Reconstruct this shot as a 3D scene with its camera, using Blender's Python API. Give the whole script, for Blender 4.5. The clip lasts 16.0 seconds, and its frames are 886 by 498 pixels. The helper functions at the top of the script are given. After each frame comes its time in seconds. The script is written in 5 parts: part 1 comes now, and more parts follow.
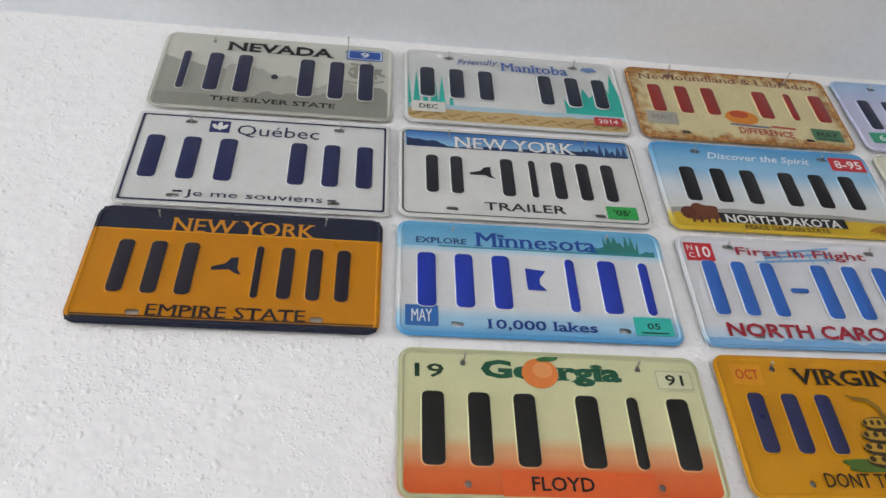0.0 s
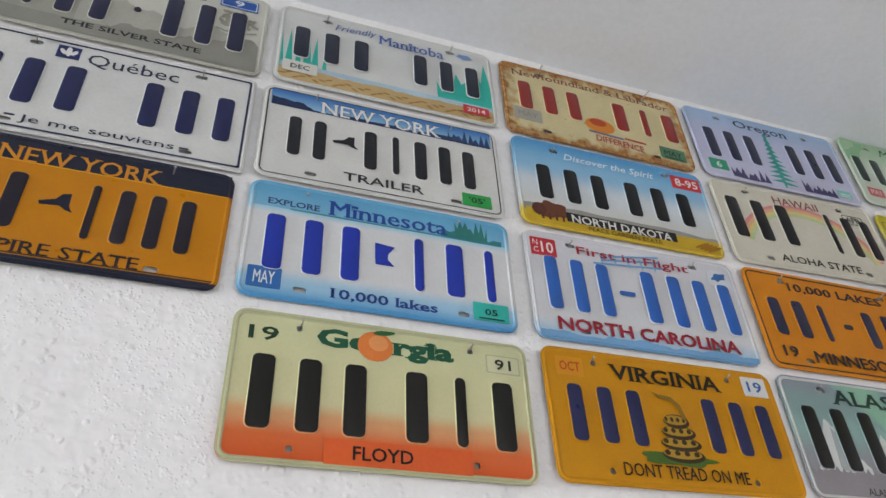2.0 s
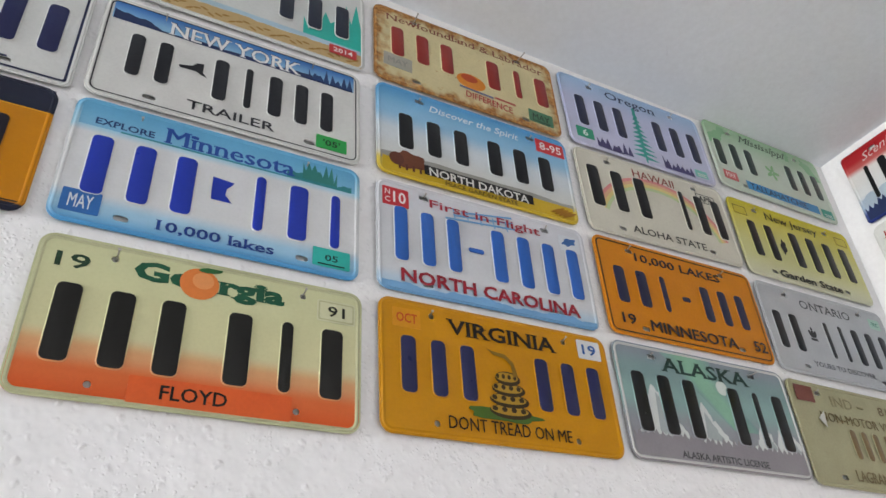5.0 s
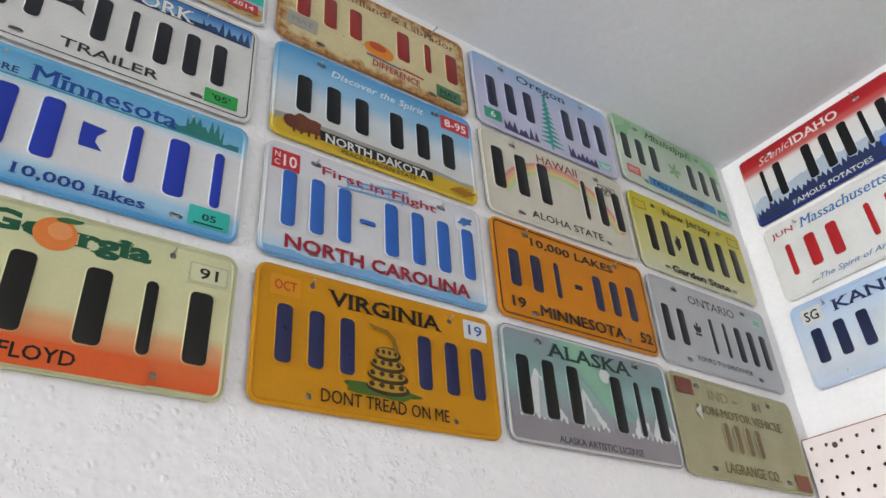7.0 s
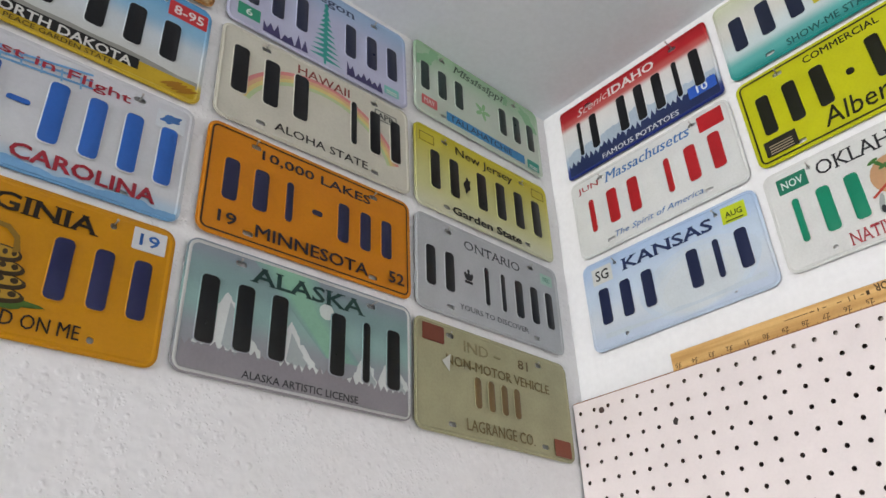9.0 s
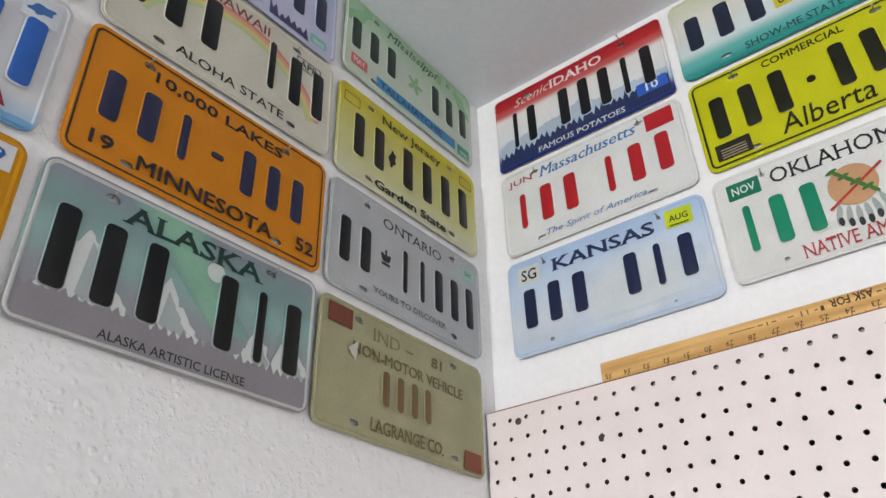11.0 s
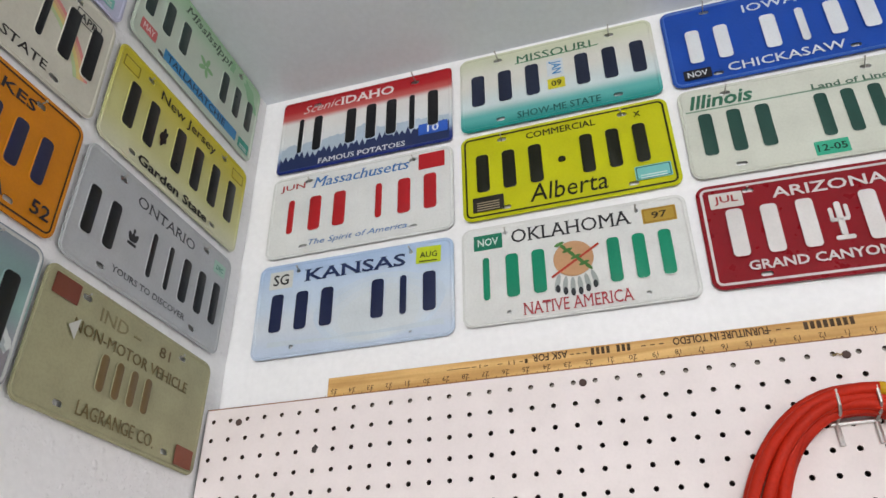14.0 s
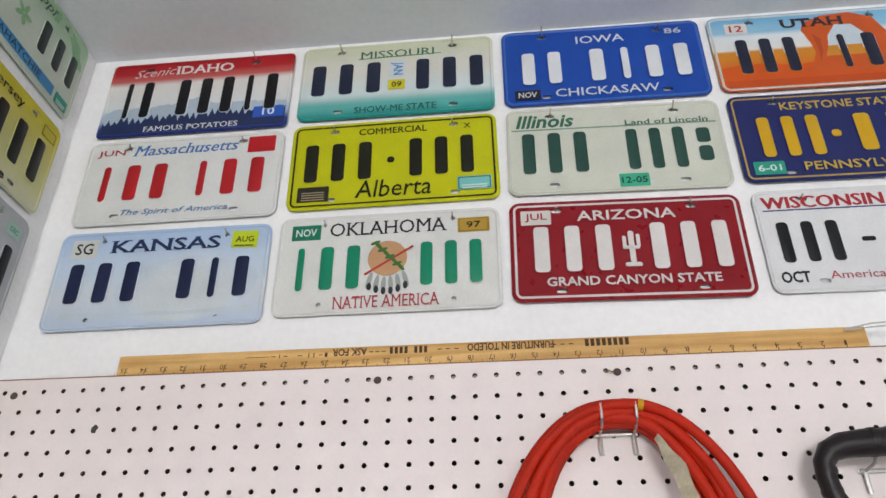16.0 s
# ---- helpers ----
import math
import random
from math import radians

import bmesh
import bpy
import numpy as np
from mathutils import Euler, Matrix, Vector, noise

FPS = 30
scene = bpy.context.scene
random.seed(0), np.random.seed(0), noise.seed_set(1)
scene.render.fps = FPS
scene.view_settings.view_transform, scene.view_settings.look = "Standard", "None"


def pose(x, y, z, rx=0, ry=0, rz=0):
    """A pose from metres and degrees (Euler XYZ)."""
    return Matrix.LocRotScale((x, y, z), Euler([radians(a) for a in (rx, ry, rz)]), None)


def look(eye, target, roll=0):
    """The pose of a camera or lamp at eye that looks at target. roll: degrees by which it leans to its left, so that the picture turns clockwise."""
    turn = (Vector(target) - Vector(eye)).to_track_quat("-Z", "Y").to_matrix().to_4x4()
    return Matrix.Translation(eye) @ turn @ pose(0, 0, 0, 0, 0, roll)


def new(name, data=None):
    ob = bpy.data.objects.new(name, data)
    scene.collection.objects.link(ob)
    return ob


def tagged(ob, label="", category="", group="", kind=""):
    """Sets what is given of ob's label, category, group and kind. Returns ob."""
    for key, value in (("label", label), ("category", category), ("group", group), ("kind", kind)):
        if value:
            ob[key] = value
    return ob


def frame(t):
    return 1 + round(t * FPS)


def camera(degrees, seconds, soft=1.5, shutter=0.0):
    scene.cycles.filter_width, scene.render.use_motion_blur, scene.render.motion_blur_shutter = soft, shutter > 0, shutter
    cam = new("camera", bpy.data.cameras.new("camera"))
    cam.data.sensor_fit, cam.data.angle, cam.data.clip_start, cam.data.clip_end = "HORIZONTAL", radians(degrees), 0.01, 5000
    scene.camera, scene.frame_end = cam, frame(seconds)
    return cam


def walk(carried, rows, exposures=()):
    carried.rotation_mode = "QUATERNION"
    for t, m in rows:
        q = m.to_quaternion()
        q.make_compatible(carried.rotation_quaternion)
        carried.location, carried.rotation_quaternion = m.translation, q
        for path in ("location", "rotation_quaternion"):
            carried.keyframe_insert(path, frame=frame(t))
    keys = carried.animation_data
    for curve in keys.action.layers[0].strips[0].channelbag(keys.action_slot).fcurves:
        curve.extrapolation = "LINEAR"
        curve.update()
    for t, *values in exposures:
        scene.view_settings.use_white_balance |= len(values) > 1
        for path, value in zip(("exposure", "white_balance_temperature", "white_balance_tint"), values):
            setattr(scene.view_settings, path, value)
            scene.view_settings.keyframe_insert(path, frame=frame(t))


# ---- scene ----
cam = camera(61.98, 16.0, soft=1.5)
# seconds, eye, yaw, pitch and lean in degrees
PATH = [
    (0, (-1.3338, -0.6144, 1.6055), -8.345, 39.183, -2.137),
    (0.5, (-1.3365, -0.6160, 1.6052), -12.644, 38.954, -2.698),
    (1, (-1.3388, -0.6248, 1.6029), -17.219, 38.829, -2.972),
    (1.5, (-1.3292, -0.6184, 1.6000), -19.117, 37.614, -2.748),
    (2, (-1.3161, -0.6176, 1.5991), -21.239, 36.992, -3.180),
    (2.5, (-1.3051, -0.6113, 1.5967), -22.263, 36.080, -2.613),
    (3, (-1.2894, -0.6126, 1.5953), -23.343, 35.448, -2.768),
    (3.5, (-1.2771, -0.6202, 1.5954), -24.564, 35.286, -3.133),
    (4, (-1.2668, -0.6260, 1.5968), -26.637, 34.682, -3.576),
    (6.5, (-1.2158, -0.6079, 1.5940), -35.047, 32.357, -3.881),
    (7, (-1.2021, -0.6167, 1.5946), -37.258, 31.918, -3.938),
    (7.5, (-1.1817, -0.6316, 1.5894), -40.646, 30.420, -4.488),
    (8, (-1.1192, -0.6487, 1.5814), -43.538, 28.429, -4.719),
    (8.5, (-1.0150, -0.6676, 1.5866), -43.800, 29.010, -4.687),
    (9, (-0.9125, -0.6642, 1.5854), -43.399, 29.897, -2.556),
    (11.5, (-0.8321, -0.5292, 1.6045), -56.222, 31.239, -0.894),
    (12, (-0.8341, -0.5273, 1.6019), -60.037, 31.068, 0.179),
    (12.5, (-0.8343, -0.5345, 1.6046), -63.947, 31.538, 0.240),
    (13, (-0.8429, -0.5509, 1.6070), -66.499, 31.902, 0.092),
    (13.5, (-0.8466, -0.5749, 1.6079), -69.531, 31.145, -0.028),
    (14, (-0.8531, -0.5911, 1.6051), -72.563, 30.934, -0.178),
    (14.5, (-0.8556, -0.5998, 1.6063), -74.441, 30.809, 0.380),
    (15, (-0.8494, -0.6221, 1.6107), -78.248, 30.599, -0.265),
    (15.5, (-0.8499, -0.6448, 1.6106), -81.212, 30.511, -0.393),
    (16, (-0.8469, -0.6571, 1.6031), -84.652, 30.459, -0.256),
]


def aim(eye, yaw, pitch, roll):
    a, b = radians(yaw), radians(pitch)
    ahead = Vector((-math.sin(a) * math.cos(b), math.cos(a) * math.cos(b), math.sin(b)))
    return look(eye, Vector(eye) + 2 * ahead, roll)


EXPOSURES = [(0.0, 0.09), (1.5, 0.02), (3.5, 0.03), (7.0, 0.04), (8.5, 0.03), (9.0, -0.12), (12.5, -0.12), (14.0, -0.16), (16.0, -0.26)]
walk(cam, [(t, aim(eye, yaw, pitch, roll)) for t, eye, yaw, pitch, roll in PATH], EXPOSURES)

# ---- light ----
CORNER = (0.0059, 0.0081)      # where the two walls meet
CEIL = 2.505
SKEW = -0.0070                # the long wall is a little out of square
ROOM_W, ROOM_S = -9.0, -3.7   # the far walls behind the camera, unseen; their distance is tuned to the light

world = bpy.data.worlds.new("sky")
scene.world = world
world.use_nodes = True
wn = world.node_tree
sky = wn.nodes.new("ShaderNodeTexSky")
sky.sky_type, sky.sun_disc = "NISHITA", False
sky.sun_elevation, sky.sun_rotation = radians(38), radians(250)
wn.links.new(sky.outputs["Color"], wn.nodes["Background"].inputs["Color"])
wn.nodes["Background"].inputs["Strength"].default_value = 0.1

sun_data = bpy.data.lights.new("sun", "SUN")
sun_data.energy, sun_data.angle, sun_data.color = 2.0, radians(0.5), (1, 0.95, 0.88)
sun = new("sun", sun_data)
sun.matrix_world = look((-9, 2.2, 8), (-6, 1, 0))


def window_light(name, eye, target, w, h, watts, colour):
    d = bpy.data.lights.new(name, "AREA")
    d.shape, d.size, d.size_y, d.energy, d.color = "RECTANGLE", w, h, watts, colour
    o = new(name, d)
    o.matrix_world = look(eye, target)
    return o


# Daylight from the left is inferred; this unseen window stands in for it.
window_light("window_light", (ROOM_W + 0.06, -1.3, 1.5), (0, -1.3, 1.5), 2.1, 1.15, 370, (0.967, 0.957, 0.947))
# Added fill for the long wall near the corner; no source known there.
window_light("window_light", (-0.8, ROOM_S + 0.06, 1.5), (-0.8, 0, 1.5), 1.3, 1.15, 9, (0.967, 0.957, 0.947))

# ---- materials ----
MATS = {}


def lin(hexa, gain=1.0):
    out = []
    for k in (1, 3, 5):
        c = int(hexa[k:k + 2], 16) / 255
        out.append(c / 12.92 if c <= 0.04045 else ((c + 0.055) / 1.055) ** 2.4)
    return (*[gain * c for c in out], 1)


def nodes_of(name):
    m = bpy.data.materials.new(name)
    m.use_nodes = True
    return m, m.node_tree.nodes, m.node_tree.links, m.node_tree.nodes["Principled BSDF"]


def noise_node(n, l, scale, detail=3, coord=None):
    t = n.new("ShaderNodeTexNoise")
    t.inputs["Scale"].default_value, t.inputs["Detail"].default_value = scale, detail
    if coord is None:
        coord = n.new("ShaderNodeNewGeometry").outputs["Position"]
    l.new(coord, t.inputs["Vector"])
    return t.outputs["Fac"]


def ramp_node(n, l, fac, stops, ease=False):
    r = n.new("ShaderNodeValToRGB")
    e = r.color_ramp.elements
    while len(e) < len(stops):
        e.new(0.5)
    for k, (p, c) in enumerate(stops):
        e[k].position, e[k].color = p, c
    if ease:
        r.color_ramp.interpolation = "EASE"
    l.new(fac, r.inputs["Fac"])
    return r.outputs["Color"]


def mix_node(n, l, fac, a, b, blend="MIX"):
    m = n.new("ShaderNodeMix")
    m.data_type, m.blend_type = "RGBA", blend
    for sock, v in ((m.inputs[0], fac), (m.inputs[6], a), (m.inputs[7], b)):
        if isinstance(v, (int, float, tuple)):
            sock.default_value = v
        else:
            l.new(v, sock)
    return m.outputs[2]


def worn(n, l, bsdf, colour, amount=0.1, rough=0.36, bump=0.0006, fine=300):
    """Soft stains and fine grain over a colour, with uneven gloss and a shallow relief."""
    g = lambda v: (v, v, v, 1)
    broad = ramp_node(n, l, noise_node(n, l, 22, 4), [(0.3, g(1 - amount)), (0.7, g(1.0))])
    grain = ramp_node(n, l, noise_node(n, l, fine, 2), [(0.25, g(1 - amount * 0.6)), (0.6, g(1.0))])
    c = mix_node(n, l, 1.0, mix_node(n, l, 1.0, colour, broad, "MULTIPLY"), grain, "MULTIPLY")
    l.new(c, bsdf.inputs["Base Color"])
    r = n.new("ShaderNodeMapRange")
    r.inputs["To Min"].default_value, r.inputs["To Max"].default_value = rough - 0.08, rough + 0.12
    l.new(noise_node(n, l, 60, 3), r.inputs["Value"])
    l.new(r.outputs["Result"], bsdf.inputs["Roughness"])
    bsdf.inputs["Specular IOR Level"].default_value = 0.28
    b = n.new("ShaderNodeBump")
    b.inputs["Strength"].default_value, b.inputs["Distance"].default_value = 0.35, bump
    l.new(noise_node(n, l, fine * 0.5, 2), b.inputs["Height"])
    l.new(b.outputs["Normal"], bsdf.inputs["Normal"])


def paint(hexa, rough=0.36, amount=0.1):
    key = (hexa, rough)
    if key not in MATS:
        m, n, l, b = nodes_of("paint_" + hexa[1:])
        worn(n, l, b, lin(hexa, 0.9), amount, rough)
        MATS[key] = m
    return MATS[key]


def graded(stops, rough=0.36):
    """A printed sheet whose colour runs from the bottom (-3 inches) to the top (3 inches)."""
    m, n, l, b = nodes_of("graded_paint")
    sep = n.new("ShaderNodeSeparateXYZ")
    l.new(n.new("ShaderNodeTexCoord").outputs["Object"], sep.inputs[0])
    r = n.new("ShaderNodeMapRange")
    r.inputs["From Min"].default_value, r.inputs["From Max"].default_value = -0.0762, 0.0762
    l.new(sep.outputs["Y"], r.inputs["Value"])
    worn(n, l, b, ramp_node(n, l, r.outputs["Result"], [((y + 3) / 6, lin(c, 0.9)) for y, c in stops], True), 0.07, rough)
    return m


def rusty(hexa, rust, depth, rough=0.6):
    """Old paint, with rust that creeps in from the plate's edges."""
    m, n, l, b = nodes_of("rusted_paint")
    xyz = n.new("ShaderNodeTexCoord").outputs["Object"]
    sep = n.new("ShaderNodeSeparateXYZ")
    l.new(xyz, sep.inputs[0])

    def math_node(op, a, c, e=None):
        k = n.new("ShaderNodeMath")
        k.operation = op
        for s, v in zip(k.inputs, (a, c, e)):
            if v is None:
                continue
            if isinstance(v, (int, float)):
                s.default_value = v
            else:
                l.new(v, s)
        return k.outputs[0]
    dx = math_node("SUBTRACT", 0.1524, math_node("ABSOLUTE", sep.outputs["X"], 0))
    dy = math_node("SUBTRACT", 0.0762, math_node("ABSOLUTE", sep.outputs["Y"], 0))
    near = math_node("MINIMUM", dx, dy)
    wob = math_node("MULTIPLY_ADD", noise_node(n, l, 75, 5), -depth * 2.4, depth * 1.2)
    edge = math_node("ADD", near, wob)
    f = ramp_node(n, l, math_node("DIVIDE", edge, depth), [(0.25, (1, 1, 1, 1)), (1.0, (0, 0, 0, 1))])
    spots = ramp_node(n, l, noise_node(n, l, 160, 4), [(0.68, (0, 0, 0, 1)), (0.74, (1, 1, 1, 1))])
    f = mix_node(n, l, 1.0, f, spots, "LIGHTEN")
    rusts = ramp_node(n, l, noise_node(n, l, 210, 4), [(0.3, lin(rust)), (0.7, lin("#b98a4e"))])
    worn(n, l, b, mix_node(n, l, f, lin(hexa), rusts), 0.14, rough)
    return m


def metal(name, hexa, rough):
    m, n, l, b = nodes_of(name)
    worn(n, l, b, lin(hexa), 0.2, rough, 0.0003)
    b.inputs["Metallic"].default_value = 1.0
    return m


def plaster(name, hexa, strength, lump=210, spread=(0.4, 0.62)):
    """White wall paint over a sprayed texture of small lumps."""
    m, n, l, b = nodes_of(name)
    g = lambda v: (v, v, v, 1)
    pos = n.new("ShaderNodeNewGeometry").outputs["Position"]
    c = mix_node(n, l, 1.0, lin(hexa), ramp_node(n, l, noise_node(n, l, 3, 4, pos), [(0.3, g(0.94)), (0.7, g(1))]), "MULTIPLY")
    c = mix_node(n, l, 1.0, c, ramp_node(n, l, noise_node(n, l, 120, 3, pos), [(0.3, g(0.95)), (0.7, g(1))]), "MULTIPLY")
    l.new(c, b.inputs["Base Color"])
    b.inputs["Roughness"].default_value = 0.6
    stir = n.new("ShaderNodeTexNoise")
    stir.inputs["Scale"].default_value, stir.inputs["Detail"].default_value = 90, 2
    l.new(pos, stir.inputs["Vector"])
    bent = n.new("ShaderNodeVectorMath")
    bent.operation = "MULTIPLY_ADD"
    bent.inputs[1].default_value = (0.006, 0.006, 0.006)
    l.new(stir.outputs["Color"], bent.inputs[0])
    l.new(pos, bent.inputs[2])
    h = None
    for scale, size, tall, seed in ((lump, 0.42, 0.55, 26), (lump * 0.45, 0.4, 1.0, 41)):
        cells = n.new("ShaderNodeTexVoronoi")
        cells.feature = "SMOOTH_F1"
        cells.inputs["Scale"].default_value, cells.inputs["Smoothness"].default_value = scale, 0.3
        l.new(bent.outputs[0], cells.inputs["Vector"])
        dot = ramp_node(n, l, cells.outputs["Distance"], [(0.08, g(tall)), (size, g(0))], True)
        where = ramp_node(n, l, noise_node(n, l, seed, 2, pos), [(spread[0], g(0)), (spread[1], g(1))], True)
        one = mix_node(n, l, 1.0, dot, where, "MULTIPLY")
        h = one if h is None else mix_node(n, l, 1.0, h, one, "ADD")
    swell = ramp_node(n, l, noise_node(n, l, 48, 2, pos), [(0.3, g(0)), (0.8, g(0.9))], True)
    h = mix_node(n, l, 1.0, h, swell, "ADD")
    bm_ = n.new("ShaderNodeBump")
    bm_.inputs["Strength"].default_value, bm_.inputs["Distance"].default_value = strength, 0.0019
    l.new(h, bm_.inputs["Height"])
    l.new(bm_.outputs["Normal"], b.inputs["Normal"])
    return m


def wood(name, light, dark, axis_scale):
    m, n, l, b = nodes_of(name)
    mp = n.new("ShaderNodeMapping")
    mp.inputs["Scale"].default_value = axis_scale
    l.new(n.new("ShaderNodeTexCoord").outputs["Object"], mp.inputs["Vector"])
    c = ramp_node(n, l, noise_node(n, l, 1, 5, mp.outputs["Vector"]), [(0.3, lin(dark)), (0.65, lin(light))])
    worn(n, l, b, c, 0.12, 0.5)
    return m


WALL = plaster("wall_paint", "#efeff0", 0.46)
SMOOTH = plaster("smooth_wall_paint", "#f1f1f2", 0.1)
CEILING = plaster("ceiling_paint", "#eaeff5", 0.16, 150, (0.56, 0.68))
STEEL = metal("nail_steel", "#bdbab4", 0.5)
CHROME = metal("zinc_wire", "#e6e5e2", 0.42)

# ---- mesh helpers ----
IN = 0.0254


def shade(me, angle=35):
    me.polygons.foreach_set("use_smooth", [True] * len(me.polygons))
    me.set_sharp_from_angle(angle=radians(angle))
    return me


def link(name, me, parent=None, label=""):
    ob = new(name, me)
    if parent is not None:
        ob.parent = parent
    return tagged(ob, label)


def part(name, bm, material, parent=None, label="", smooth=False):
    me = bpy.data.meshes.new(name)
    bm.to_mesh(me)
    bm.free()
    for mm in (material if isinstance(material, (list, tuple)) else [material]):
        me.materials.append(mm)
    if smooth:
        shade(me)
    return link(name, me, parent, label)


def box_bm(lo, hi, bevel=0.0):
    bm = bmesh.new()
    bmesh.ops.create_cube(bm, size=1)
    for v in bm.verts:
        v.co = [lo[k] + (v.co[k] + 0.5) * (hi[k] - lo[k]) for k in range(3)]
    if bevel:
        bmesh.ops.bevel(bm, geom=bm.edges[:], offset=bevel, segments=2, affect="EDGES")
    return bm


def rounded(w, h, r, seg=5, cx=0.0, cy=0.0):
    """Corner points of a rounded rectangle, counter-clockwise."""
    pts = []
    r = min(r, w / 2 - 1e-5, h / 2 - 1e-5)
    for sx, sy, a0 in ((1, 1, 0), (-1, 1, 90), (-1, -1, 180), (1, -1, 270)):
        for k in range(seg + 1):
            a = radians(a0 + 90 * k / seg)
            pts.append((cx + sx * (w / 2 - r) + r * math.cos(a), cy + sy * (h / 2 - r) + r * math.sin(a)))
    return pts


def loft(rings, cap=True, mats=None):
    """Joins rings of as many points each; the last one is closed by a face."""
    bm = bmesh.new()
    vs = [[bm.verts.new(p) for p in ring] for ring in rings]
    for k in range(len(vs) - 1):
        a, b = vs[k], vs[k + 1]
        for i in range(len(a)):
            j = (i + 1) % len(a)
            bm.faces.new((a[i], a[j], b[j], b[i]))
    if cap:
        f = bm.faces.new(vs[-1])
        f.material_index = mats or 0
    return bm


def tube(points, radius, sides=8, closed=False, ends=True):
    """A round bar along points; radius may be one number or one a point."""
    pts = [Vector(p) for p in points]
    n = len(pts)
    bm = bmesh.new()
    rings, up = [], None
    for i, p in enumerate(pts):
        a = pts[i - 1] if (i or closed) else pts[0]
        b = pts[(i + 1) % n] if (i < n - 1 or closed) else pts[-1]
        d = (b - a).normalized()
        if up is None:
            up = d.orthogonal().normalized()
        up = (up - d * up.dot(d)).normalized()
        side = d.cross(up)
        r = radius if isinstance(radius, (int, float)) else radius[i]
        rings.append([bm.verts.new(p + r * (math.cos(2 * math.pi * k / sides) * up + math.sin(2 * math.pi * k / sides) * side)) for k in range(sides)])
    for i in range(n if closed else n - 1):
        a, b = rings[i], rings[(i + 1) % n]
        for k in range(sides):
            j = (k + 1) % sides
            bm.faces.new((a[k], a[j], b[j], b[k]))
    if ends and not closed:
        bm.faces.new(rings[0][::-1])
        bm.faces.new(rings[-1])
    return bm


def frame_of(wall):
    """The wall's own axes: along it to the right, up, and out into the room."""
    if wall == "long":
        ex = Vector((1, SKEW, 0)).normalized()
        o = Vector((0, CORNER[1], 0))
    else:
        ex = Vector((0, -1, 0))
        o = Vector((CORNER[0], 0, 0))
    ez = ex.cross(Vector((0, 0, 1)))
    m = Matrix.Identity(4)
    for k in range(3):
        m[k][0], m[k][1], m[k][2], m[k][3] = ex[k], (0, 0, 1)[k], ez[k], o[k]
    return m


LONG, SHORT = frame_of("long"), frame_of("short")

# ---- the room ----


def slab(name, lo, hi, material, m=None, label="", category="wall"):
    ob = part(name, box_bm(lo, hi), material)
    if m is not None:
        ob.matrix_world = m
    return tagged(ob, label, category, kind="structure")


slab("wall_north", (ROOM_W - 0.3, -0.02, -0.12), (0.0065, CEIL + 0.1, 0), WALL, LONG, "white painted wall with a lumpy sprayed texture")
slab("wall_east", (-0.12, -0.02, -0.12), (3.9, CEIL + 0.1, 0), SMOOTH, SHORT, "white painted wall above a pegboard")
slab("ceiling", (ROOM_W - 0.1, ROOM_S - 0.1, CEIL), (0.13, 0.4, CEIL + 0.12), CEILING, None, "plain white painted ceiling", "ceiling")


def paint_drip(x, y, size, turn):
    """A dried ridge of paint that hangs under the ceiling."""
    bm = bmesh.new()
    bmesh.ops.create_icosphere(bm, subdivisions=2, radius=1)
    rnd = random.Random(int(1000 * size) + int(100 * abs(x)))
    for v in bm.verts:
        k = 1 + rnd.uniform(-0.22, 0.22)
        v.co = (v.co.x * size * 0.22 * k, v.co.y * size * k, v.co.z * size * 0.06)
    ob = part("paint_drip", bm, CEILING, bpy.data.objects["ceiling"], "", True)
    ob.matrix_world = pose(x, y, CEIL - size * 0.03, 0, 0, turn)


for dx, dy, size, turn in ((-0.494, -0.091, 0.010, -42), (-0.585, -0.104, 0.007, -50), (-0.34, -0.222, 0.004, 60), (-0.095, -0.157, 0.004, 10), (-0.72, -0.07, 0.005, -30)):
    paint_drip(dx, dy, size, turn)

CONCRETE = plaster("concrete", "#a3a09a", 0.2)
slab("floor", (ROOM_W - 0.1, ROOM_S - 0.1, -0.1), (0.13, 0.4, 0), CONCRETE, None, "bare grey concrete floor", "floor")


def wall_with_window(name, along, fixed, thick, a0, a1, w0, w1, z0, z1):
    bm = bmesh.new()
    for lo, hi, zl, zh in ((a0, w0, 0, CEIL), (w1, a1, 0, CEIL), (w0, w1, 0, z0), (w0, w1, z1, CEIL)):
        b = box_bm((min(fixed, fixed - thick), lo, zl), (max(fixed, fixed - thick), hi, zh)) if along == "y" else \
            box_bm((lo, min(fixed, fixed - thick), zl), (hi, max(fixed, fixed - thick), zh))
        me = bpy.data.meshes.new("tmp")
        b.to_mesh(me)
        b.free()
        bm.from_mesh(me)
        bpy.data.meshes.remove(me)
    return tagged(part(name, bm, WALL), "unseen white painted wall with an assumed window opening", "wall", kind="structure")


# Unseen walls, added to close the room; the south opening is made up.
wall_with_window("wall_west", "y", ROOM_W, 0.12, ROOM_S, 0.3, -2.35, -0.25, 0.9, 2.1)
wall_with_window("wall_south", "x", ROOM_S, 0.12, ROOM_W, 0.1, -1.45, -0.15, 0.9, 2.1)

# ---- licence plates ----
HOLES = ((-3.5, 2.4), (3.5, 2.4), (-3.5, -2.4), (3.5, -2.4))
GLYPHS = {}


